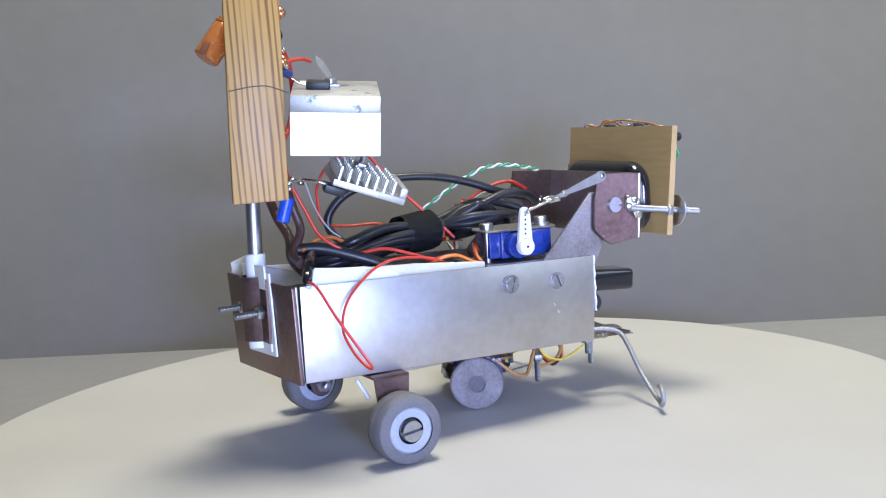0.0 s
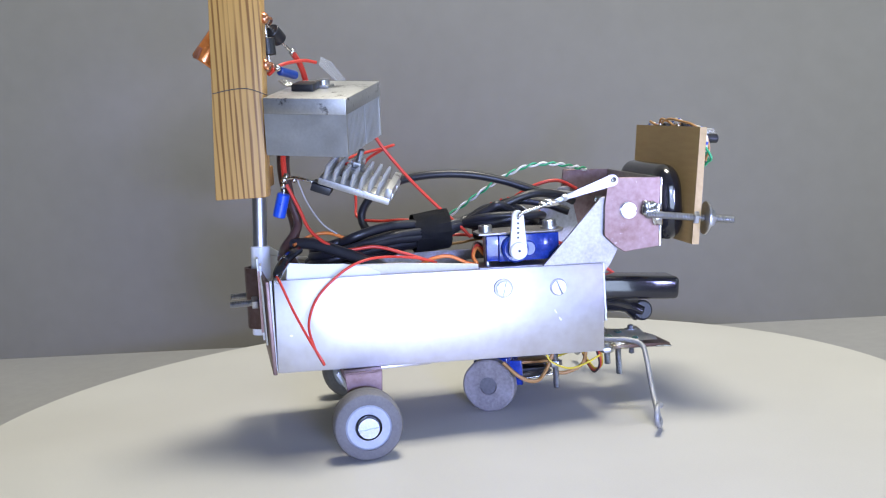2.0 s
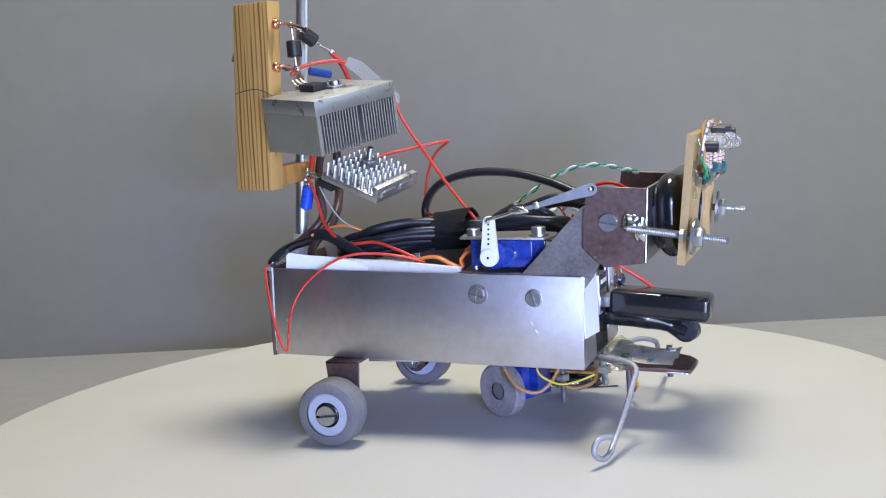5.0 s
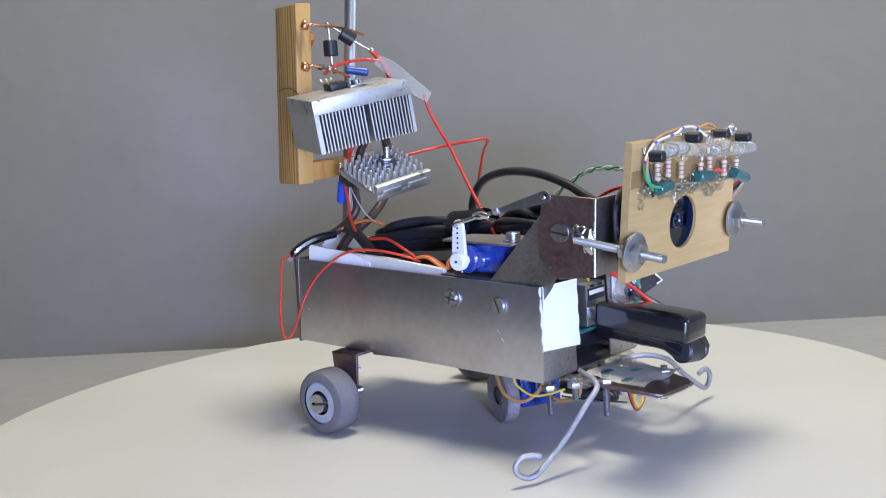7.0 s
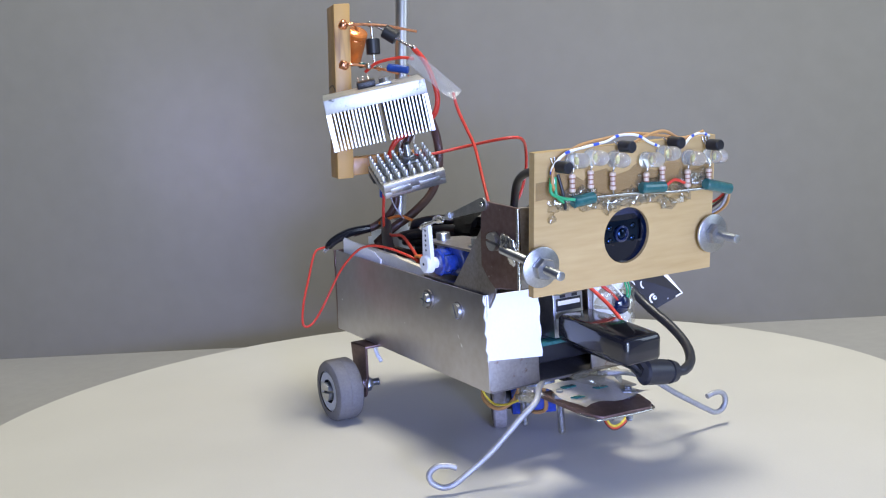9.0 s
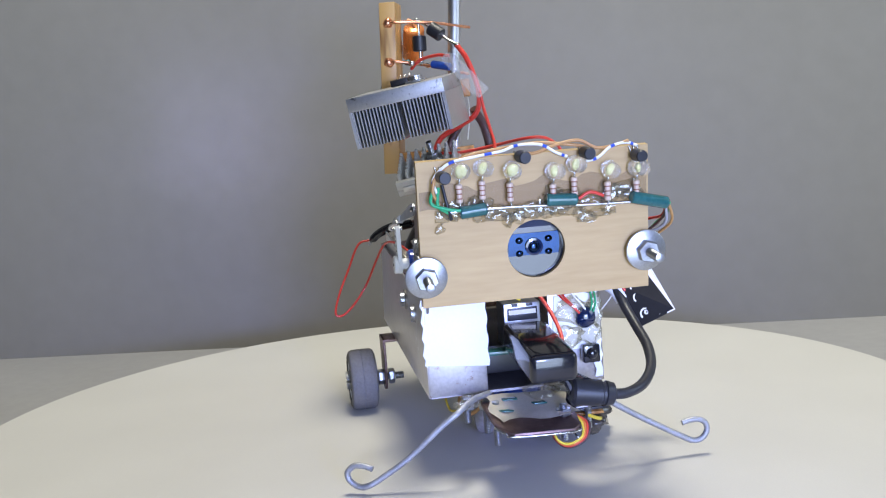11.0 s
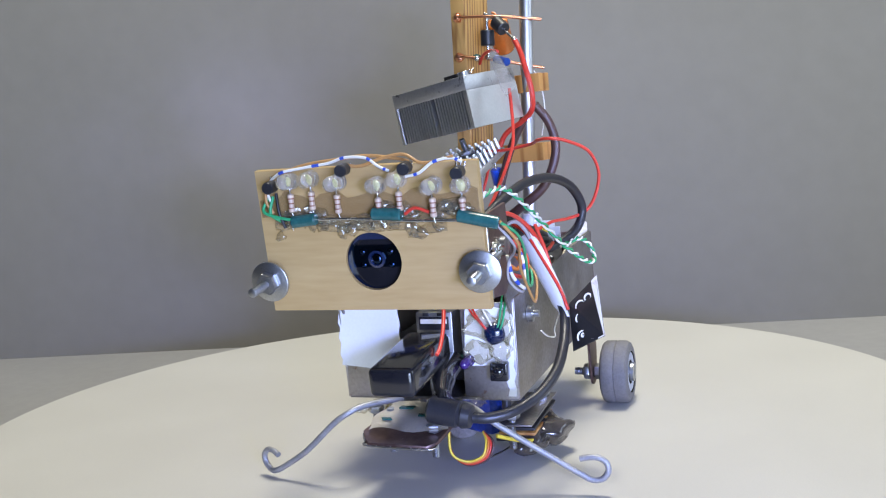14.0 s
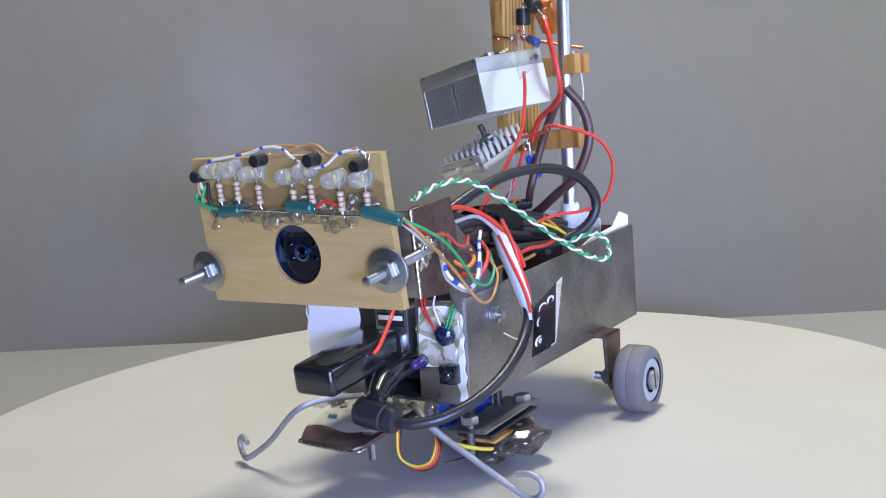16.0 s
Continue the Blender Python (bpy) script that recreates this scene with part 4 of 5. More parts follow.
    part("sensor", block(B(), (72.2, 46.4, 42.4), (1, 0, 0), (0, 1, 0), (0, 0, 1), (4.4, 7, 7.4), 0.7), M_GLOSS, r, "black square infrared receiver")
    part("dome", blob(B(), (74.6, 46.4, 42.6), (1.8, 2.4, 2.4), 7, 0.0), M_GLOSS, r)
    v = part("violet_diode", lathe(B(), (69.8, 33.6, 46.2), (77.2, 33.0, 45.4), [(0, 2.4), (1.0, 2.4), (1.1, 2.0), (5.6, 2.0), (6.8, 1.4), (7.4, 0.4)], 18), M_VIOLET, r, "violet photodiode")
    for k, (p2, sz) in enumerate((((71.2, 41, 60), (2.2, 8, 5)), ((71.2, 38, 50), (1.8, 6, 4)), ((71.4, 47, 50.5), (2.6, 4, 5)), ((71.0, 49.5, 60), (1.8, 3, 6)))):
        part("glue_lump", blob(B(), p2, sz, k + 40, 0.4), M_GLUE, r, "glossy clear glue over the sensor")
    for k, (x, m) in enumerate(((49, M_GREEN), (50.5, M_GREEN), (37, M_RED), (35.5, M_RED), (41, M_WHITE_W))):
        wire("wire", [(71.5, 44 + k * 0.7, 55), (73.5, x * 0.6 + 18 + k * 0.5, 61), (70, x - 1, 68), (62, x - 2, 76), (56, x - 5, 80)], 0.42, m, r, "thin signal wire")
    wire("wire", [(60, 20, 76), (66, 23, 73), (74, 26, 68.5), (84, 28.6, 61.5), (91, 29.4, 56), (94, 29, 54)], 0.8, M_RED, r, "red wire crossing over the stick")
    wire("wire", [(56, 6, 74), (62, 10, 73.5), (68, 14, 70), (66, 20, 66)], 0.7, M_YELLOW, r, "yellow wire")


def servo(r):
    s = part("servo", block(B(), (35.5, -2.5, 79.6), (1, 0, -0.03), (0, 1, 0), (0.03, 0, 1), (23, 23, 12), 0.6), M_BLUE_PL, r, "clear blue hobby servo with white horn")
    part("mounting_tab", block(B(), (35.5, -11.0, 79.6), (1, 0, -0.03), (0, 1, 0), (0.03, 0, 1), (33.5, 2.6, 11.6), 0.4), M_BLUE_PL, s)
    part("gear_case", lathe(B(), (30.7, -14, 79.7), (30.7, -19.4, 79.7), [(0, 5.9), (4.6, 5.9), (5.4, 5.2)], 28), M_BLUE_PL, s)
    part("gear_case", lathe(B(), (36.6, -14, 79.5), (36.6, -18.6, 79.5), [(0, 3.6), (4.0, 3.6), (4.6, 3.0)], 24), M_BLUE_PL, s)
    part("spline", rod(B(), (30.7, -19.4, 79.7), (30.7, -22.4, 79.7), 2.4, 16), M_WHITE_PL, s)
    # horn: tapered arm with a row of small holes
    out = []
    for k in range(13):
        a = math.pi + math.pi * k / 12
        out.append((30.7 + 4.0 * math.cos(a), -22.2, 79.7 + 4.0 * math.sin(a)))
    for k in range(9):
        a = math.pi * k / 8
        out.append((31.4 + 2.5 * math.cos(a), -22.2, 95.0 + 2.5 * math.sin(a)))
    h = part("horn", prism(B(), out, (0, -1.8, 0), 0.25), M_WHITE_PL, s, "white plastic servo horn")
    part("boss", lathe(B(), (30.7, -22.2, 79.7), (30.7, -25.6, 79.7), [(0, 4.0), (3.0, 3.8), (3.4, 3.4)], 24), M_WHITE_PL, h)
    for k in range(5):
        part("pinhole", rod(B(), (30.8 + 0.13 * k, -23.9, 85.5 + 2.1 * k), (30.8 + 0.13 * k, -24.15, 85.5 + 2.1 * k), 0.5, 8), M_BLACK, h)
    part("pinhole", rod(B(), (30.7, -25.5, 79.7), (30.7, -25.8, 79.7), 0.6, 8), M_BLACK, h)
    # strap over the servo
    st = part("strap", prism(B(), [(15, -15.5, 86.6), (53, -15.5, 85.4), (56, -8, 85.2), (54, 4, 85.3), (40, 8, 85.8), (18, 2, 86.6), (14, -6, 86.8)], (0, 0, 1.0), 0.15), M_STEEL_DARK, r, "thin steel strap over the servo")
    for x in (19.4, 49.0):
        b = part("bolt", lathe(B(), (x, -9.0, 86.6), (x, -9.0, 91), [(0, 4.2), (0.9, 4.2), (0.95, 3.1), (3.6, 3.1), (4.0, 2.7)], 20), M_ZINC, r, "cheese-head bolt with washer")
        part("slot", block(B(), (x, -9.0, 90.55), (0.7, 0.7, 0), (-0.7, 0.7, 0), (0, 0, 1), (5, 0.8, 0.3)), M_BLACK, b)
        part("shank", rod(B(), (x, -9.0, 72), (x, -9.0, 86), 1.5), M_ZINC, b)
    part("shelf", hexa(B(), [(14, -17, 71.5), (60, -17, 69.7), (60, 14, 69.7), (14, 14, 71.5), (14, -17, 72.6), (60, -17, 70.8), (60, 14, 70.8), (14, 14, 72.6)], 0.2), M_STEEL_DARK, r, "steel shelf under the servo")
    # linkage: wire hook, solder joint, flattened arm
    lk = part("linkage", tube(B(), [(31.4, -21, 95.0), (31.4, -25.6, 95.0), (32.5, -26.0, 96.2), (38, -25.5, 97.5), (48, -24.8, 100.2)], 0.8, 8), M_SOLDER, r, "soldered wire linkage of the head")
    part("joint", blob(B(), (45.5, -24.9, 99.5), (4.6, 1.3, 1.5), 5, 0.3), M_SOLDER, lk)
    a, b2 = Vector((48, -24.0, 100.0)), Vector((75.8, -21.6, 106.9))
    d = (b2 - a).normalized()
    up = Vector((-d.z, 0, d.x))
    out = [a - up * 0.8, a + d * 6 - up * 1.0, b2 - up * 2.6]
    for k in range(7):
        t = -math.pi / 2 + math.pi * k / 6
        out.append(b2 + d * 2.6 * math.cos(t) + up * 2.6 * math.sin(t))
    out += [b2 + up * 2.6, a + d * 6 + up * 1.0, a + up * 0.8]
    part("arm", prism(B(), out, (0, -0.8, 0)), M_ZINC, lk)
    part("pinhole", rod(B(), b2 + Vector((0.6, -0.7, 0.3)), b2 + Vector((0.6, -0.95, 0.3)), 1.1, 14), M_BLACK, lk)
    part("rivet", blob(B(), b2 + Vector((0, -0.9, 0)), (1.0, 0.7, 1.0), 1, 0.2, 2), M_SOLDER, lk)
    part("nut", nut(B(), a + d * 4 - Vector((0, 0.4, 0)), a + d * 6 - Vector((0, 0.4, 0)), 1.7), M_ZINC, lk)
    for k, m in enumerate((M_ORANGE, M_RED, M_BROWN_W)):
        wire("servo_lead", [(20 + k, 2, 76 + k), (16, -4 + k, 80 + k), (13, -10 + k, 77), (14, -12 + k, 74), (10, -12 + k * 1.2, 74.5), (2, -11.5 + k * 1.1, 78.3), (-6, -10 + k * 1.1, 77.6), (-12, -6 + k, 74)], 0.75, m, r, "servo lead strand")


def head(r):
    def neck(y, s):
        out = [(42.7, y, 71.2), (71.0, y, 99.5), (76.5, y, 99.5), (80, y, 80), (74, y, 69.5), (68, y, 62), (46, y, 64)]
        part("neck_plate", prism(B(), out, (0, s, 0), 0.2), M_STEEL_DARK, r, "heat-stained steel neck plate")
    neck(-18.9, 1.0)
    neck(51.0, 1.0)

    # folded yoke holding the webcam
    def cheek(y, s, lab):
        out = [(74.2, y, 108.2), (99.0, y, 106.4), (98.2, y, 91), (96.8, y, 75.6), (80, y, 74.2), (76, y, 77), (70.8, y, 82.5), (72, y, 96)]
        return part("cheek_plate", prism(B(), out, (0, s, 0), 0.2), M_COPPER_CLAD, r, lab)
    c1 = cheek(-20.2, -1.2, "purple-brown copper-clad cheek plate")
    c2 = cheek(52.2, 1.2, "purple-brown copper-clad cheek plate")
    part("yoke_web", hexa(B(), [(95.6, -21.2, 75.8), (96.9, -21.2, 75.6), (96.9, 53.2, 75.6), (95.6, 53.2, 75.8), (97.8, -21.2, 106.4), (99.1, -21.2, 106.3), (99.1, 53.2, 106.3), (97.8, 53.2, 106.4)], 0.3), M_STEEL_DARK, r, "dark steel web across the yoke")
    for y, s in ((-21.0, -1), (53.0, 1)):
        part("fold_edge", tube(B(), [(96.6, y, 75.7), (97.7, y, 91), (98.8, y, 106.2)], 0.8, 8, 4), M_SOLDER, r, "bright soldered fold")
        screw_head(r, (82.3, y + 0.1 * s, 92.9), (0, s, 0), 3.7, 2.4, 0.6)
        g = B()
        blob(g, (92, y + 1.2 * s, 92.5), (3.6, 2.2, 3.4), 3, 0.45)
        blob(g, (95.5, y + 1.6 * s, 90), (2.5, 1.6, 5.2), 6, 0.4)
        part("solder_joint", g, M_SOLDER, r, "rough solder joint")
    # long bolts through the board
    for y0, z0, y1, z1 in ((-23.5, 90.6, -25.4, 84.7), (54.5, 92.0, 56.3, 87.6)):
        p0, p1 = Vector((90, y0, z0)), Vector((130.5, y1, z1))
        d = (p1 - p0).normalized()
        b = part("head_bolt", thread(B(), p0, p1, 1.7), M_ZINC, r, "long threaded zinc bolt")
        w = p0 + d * 27.0
        part("washer", lathe(B(), w, w + d * 1.2, [(0, 7.3), (0.2, 7.5), (1.0, 7.5), (1.2, 7.2)], 36), M_ZINC, b, "broad zinc washer")
        part("nut", nut(B(), w + d * 1.2, w + d * 4.4, 4.2), M_ZINC, b)
        part("nut", nut(B(), w - d * 5.2, w - d * 3.0, 3.4), M_ZINC, b)
    # webcam body: rounded slab
    def rounded(x0, ys, zs, rad, x1, inset=0):
        out = []
        for cy, cz, a0 in ((ys[1] - rad, zs[1] - rad, 0), (ys[0] + rad, zs[1] - rad, 1), (ys[0] + rad, zs[0] + rad, 2), (ys[1] - rad, zs[0] + rad, 3)):
            for k in range(9):
                a = (a0 + k / 8) * math.pi / 2
                out.append((x0, cy + rad * math.cos(a), cz + rad * math.sin(a)))
        return out
    def shell(x0, x1, ys, zs, rad, edge):
        """Slab whose rim is rolled over front and back."""
        bm, loops = B(), []
        for end, sgn in ((x0, 1), (x1, -1)):
            for k in range(7):
                a = (k if sgn > 0 else 6 - k) / 6 * math.pi / 2
                g = edge * (1 - math.sin(a))
                loops.append([bm.verts.new(p) for p in rounded(end + sgn * edge * (1 - math.cos(a)), (ys[0] + g, ys[1] - g), (zs[0] + g, zs[1] - g), rad - g, 0)])
        n = len(loops[0])
        for p, q in zip(loops, loops[1:]):
            for i in range(n):
                bm.faces.new((p[i], p[(i + 1) % n], q[(i + 1) % n], q[i]))
        bm.faces.new(loops[0][::-1])
        bm.faces.new(loops[-1])
        return bm
    cam_body = part("webcam", shell(100.6, 111.6, (-16.5, 47.5), (75.6, 111.0), 12, 5.4), M_GLOSS, r, "glossy black rounded webcam behind the board", angle=60)
    part("back_shell", prism(B(), rounded(98.5, (-10, 41), (79, 106), 9, 103), (4, 0, 0), 1.0), M_BLACK, cam_body)
    # plywood board with a round window
    def bd(y, v, d=0.0):
        return Vector((113.2 + 0.119 * v + 0.993 * d, y, 75.1 + 0.993 * v - 0.119 * d))
    yc, vc, R = 15.8, 18.0, 10.6
    y0, y1, v0, v1 = -26.0, 57.6, 0.0, 52.4
    n = 48
    bm = B()
    rings = {}
    for d in (0.0, -3.2):
        inner, outer = [], []
        for k in range(n):
            a = math.tau * k / n
            cx, cz = math.cos(a), math.sin(a)
            inner.append(bm.verts.new(bd(yc + R * cx, vc + R * cz, d)))
            f = min(((y1 - yc) / cx if cx > 1e-9 else ((y0 - yc) / cx if cx < -1e-9 else 1e9)), ((v1 - vc) / cz if cz > 1e-9 else ((v0 - vc) / cz if cz < -1e-9 else 1e9)))
            outer.append([yc + f * cx, vc + f * cz])
        for cy, cv in ((y0, v0), (y1, v0), (y1, v1), (y0, v1)):
            k = min(range(n), key=lambda i: (outer[i][0] - cy) ** 2 + (outer[i][1] - cv) ** 2)
            outer[k] = [cy, cv]
        outer = [bm.verts.new(bd(a, b, d)) for a, b in outer]
        rings[d] = (inner, outer)
    for k in range(n):
        j = (k + 1) % n
        (i0, o0), (i1, o1) = rings[0.0], rings[-3.2]
        bm.faces.new((i0[k], i0[j], o0[j], o0[k]))
        bm.faces.new((i1[j], i1[k], o1[k], o1[j]))
        bm.faces.new((o0[k], o0[j], o1[j], o1[k]))
        bm.faces.new((i0[j], i0[k], i1[k], i1[j]))
    board = part("face_board", bm, M_PLY, r, "pale plywood face board with round window")
    part("lens_barrel", lathe(B(), bd(yc, vc, -4.6), bd(yc, vc, -0.6), [(0, 3.0), (0.0, 9.6), (0.2, 10.4), (3.4, 10.4)], 40, False), M_LENS_BLUE, cam_body, "dark blue lens ring")
    part("lens_window", prism(B(), [bd(yc - 9.4, vc - 4.6, -4.0), bd(yc + 9.4, vc - 4.6, -4.0), bd(yc + 9.4, vc + 5, -4.0), bd(yc - 9.4, vc + 5, -4.0)], (0.6, 0, 0)), M_LENS, cam_body, "dark lens window", smooth=False)
    part("lens_ring", lathe(B(), bd(yc, vc, -3.4), bd(yc, vc, -2.4), [(0, 3.2), (0.7, 3.2), (0.9, 2.4), (0.3, 2.0)], 28, False), M_LENS_BLUE, cam_body)
    part("lens", blob(B(), bd(yc, vc, -3.4), (0.9, 2.0, 2.0), 0, 0.0), M_LENS, cam_body)
    for k in (0, 2, 3, 5):
        c = bd(yc + (k % 3 - 1) * 5.4, vc + (2.6 if k < 3 else -2.2) + (0.6 if k % 3 == 1 else 0), -3.9)
        part("lens_dome", blob(B(), c, (1.2, 1.6, 1.4), k, 0.0, 2), M_LENS, cam_body)
    low = [bd(-25.4 + 82.4 * k / 24, 35.2 - 1.4 * k / 24 + 1.0 * math.sin(k * 1.9) + 0.6 * math.sin(k * 4.3), -0.2) for k in range(25)]
    high = [bd(57.0 - 82.4 * k / 24, 42.8 + 1.6 * math.sin(k * 1.3) + 0.9 * math.sin(k * 3.1), -0.2) for k in range(25)]
    part("varnish_band", prism(B(), low + high, (0.3, 0, 0)), M_STAIN, board, "brown varnish stain with an uneven edge", smooth=False)
    # front electronics
    led_y = ((-11.1, 122.5), (-3.3, 123.1), (7.3, 121.6), (22.0, 119.9), (29.9, 121.7), (42.5, 119.1), (52.3, 118.7))
    for k, (y, z) in enumerate(led_y):
        s = 1.5 * math.sin(k * 2.3)
        p0, p1 = Vector((120.5, y, z + 0.6)), Vector((130.5, y + s * 0.6, z + 0.4 + 0.5 * math.cos(k * 1.9)))
        led = part("led", lathe(B(), p0, p1, [(0, 3.1), (1.0, 3.1), (1.05, 2.75), (6.6, 2.75), (8.4, 2.1), (9.3, 1.1), (9.6, 0.2)], 20), M_LED, r, "clear round light-emitting diode")
        part("chip", blob(B(), p0.lerp(p1, 0.4), (0.6, 0.95, 0.95), k, 0.05, 2), M_LED_CHIP, led)
        q = Vector((121.0, y - 0.6 + 0.3 * s, z - 7.2))
        rs = part("resistor", lathe(B(), q + Vector((0, 0, 3.4)), q - Vector((0.4, 0, 3.4)), [(0, 0.6), (0.4, 1.2), (1.6, 1.25), (1.9, 1.0), (4.9, 1.0), (5.2, 1.25), (6.4, 1.2), (6.8, 0.6)], 12), M_RESISTOR, r, "striped beige resistor")
        for j in range(3):
            part("band", rod(B(), q + Vector((0, 0, 1.9 - 1.7 * j)), q + Vector((0, 0, 1.45 - 1.7 * j)), 1.28 if j in (0,) else 1.06, 12), M_BAND, rs)
        part("lead", tube(B(), [q + Vector((0, 0, 3.2)), q + Vector((0.6, 0.3, 5)), p0], 0.35, 6, 4), M_SOLDER, rs)
        part("lead", tube(B(), [q - Vector((0.2, 0, 3.2)), q + Vector((-0.6, 0.5, -5.4))], 0.35, 6, 4), M_SOLDER, rs)
    for k, (y, z) in enumerate(((-17.9, 121.8), (10.4, 126.6), (33.4, 126.2), (52.1, 123.8))):
        p0, p1 = Vector((121.5, y, z)), Vector((127.4, y + 0.6, z - 0.4))
        x, yy, zz = frame_of(p1 - p0)
        tr = part("transistor", lathe(B(), p0, p1, [(0, 1.9), (0.3, 2.2), (5.5, 2.2), (5.9, 1.9)], 16), M_BLACK, r, "small black transistor")
        for j in (-1, 0, 1):
            part("leg", tube(B(), [p0 + Vector((0.2, 0.9 * j, 0)), p0 + Vector((-1.2, 1.2 * j, 0.8)), p0 + Vector((-1.8, 1.6 * j, 3.2 if z < 125 else 1.8))], 0.32, 6, 4), M_SOLDER, tr)
    for k, (a, b) in enumerate((((120.8, -12, 108.6), (120.8, -2.5, 109.4)), ((121, 19, 110.6), (121, 30, 109.9)), ((121.0, 50, 109), (119.2, 64, 105.6)))):
        part("shrink_tube", lathe(B(), a, b, [(0, 1.8), (0.5, 2.3), ((V(b) - V(a)).length - 0.5, 2.3), ((V(b) - V(a)).length, 1.9)], 14), M_RESIN_GREEN, r, "dark green shrink sleeve")
    part("bus_wire", tube(B(), [(119.6, -16, 109), (120.2, 0, 109.2), (120.3, 15, 108.8), (120.3, 34, 107.6), (120.2, 50, 107.2)], 0.6, 8, 8), M_SOLDER, r, "tinned bus wire")
    for k in range(46):
        y = -19 + 72 * ((k * 0.618) % 1)
        z = 108.6 - 1.6 * math.sin(y * 0.23) + 7.0 * (((k * 0.37) % 1) - 0.55)
        c = bd(y, (z - 75.1) / 0.993, 0.5)
        part("glue_bead", blob(B(), c, (1.3 + 0.9 * ((k * 0.53) % 1), 1.8 + 3.0 * ((k * 0.71) % 1), 1.5 + 1.8 * ((k * 0.29) % 1)), k + 60, 0.6, 2), M_GLUE, r, "bead of clear glue")
    # wires over the board's top edge
    def striped(pts, name, lab):
        w = wire(name, pts, 0.52, M_WHITE_W, r, lab)
        path = spline(pts, 8)
        for i in range(5, len(path) - 4, 11):
            part("blue_band", tube(B(), path[i:i + 3], 0.57, 8, curve=False), M_BLUE_W, w)
    striped([(121, -19.5, 116), (121.5, -20.5, 121), (122, -15, 126), (121.5, -6, 127.6), (121, 4, 128.8), (120.5, 10, 130.4), (121, 18, 130), (122, 23, 127), (122.5, 27, 125.2)], "wire", "white wire with blue bands")
    striped([(122.5, 33, 123), (122.5, 38, 124), (122, 43, 127.4), (121, 49, 128.4), (121, 53, 127)], "wire", "white wire with blue bands")
    for pts, m in ((((121, -19, 112), (122, -21, 117), (121.6, -18.5, 123), (120, -8, 128), (119, 6, 129.8), (119, 18, 130.6), (120, 30, 129), (121, 34, 128)), M_TAN_W),
                   (((121, 10, 128), (120.5, 16, 127.2), (120, 24, 129.5), (120, 32, 130.4), (121, 38, 127.4), (121, 44, 127.6), (121, 50, 129)), M_TAN_W),
                   (((120.6, -20.5, 118), (122.5, -22, 113), (122, -17, 110.6), (122, -11, 109.4)), M_GREEN),
                   (((120.6, -18.8, 118), (122, -19.6, 112), (121, -16, 109)), M_GREEN),
                   (((120.6, -17.5, 119), (121.6, -16.4, 112), (120.4, -15, 106.5)), M_BLACK),
                   (((120.4, 31, 110), (121, 35, 112), (120.8, 40, 110.4)), M_RED)):
        wire("wire", pts, 0.6, m, r, "thin wire on the board")
    # harness from the board back into the chassis
    base = Vector((119.2, 64, 105.6))
    tails = (((110, 67, 101), (98, 66, 95), (84, 63, 86), (72, 60, 77), (60, 58, 74), (52, 56, 78), (48, 52, 84)), ((112, 68, 98), (100, 65, 91), (88, 62, 84), (74, 62, 71), (62, 60, 69), (53, 58, 76), (50, 53, 82)),
             ((108, 66, 100), (94, 64, 97), (82, 60, 92), (70, 56, 90), (62, 52, 92)), ((110, 66, 97), (97, 62, 92), (90, 58, 88), (84, 56, 80), (74, 58, 74), (64, 57, 78), (58, 54, 84)),
             ((110, 65, 99), (99, 62, 93), (86, 58, 90), (74, 56, 88), (62, 54, 86)))
    for k, (pts, m) in enumerate(zip(tails, (M_GREEN, M_TAN_W, M_RED, M_GREY_W, M_BROWN_W))):
        o = Vector((0, 0.8 * math.cos(k * 1.3), 0.8 * math.sin(k * 1.3)))
        wire("harness_wire", [base + o, *[V(p) for p in pts]], 0.55, m, r, "harness wire of the head")
    striped_pts = [(88, 57, 90), (86, 58, 82), (78, 60, 76), (68, 58, 77), (60, 55, 84), (55, 52, 88), (50, 50, 92)]
    w = wire("wire", striped_pts, 0.7, M_WHITE_W, r, "white wire with blue bands")
    path = spline(striped_pts, 8)
    for i in range(4, len(path) - 4, 6):
        part("blue_band", tube(B(), path[i:i + 3], 0.76, 8, curve=False), M_BLUE_W, w)


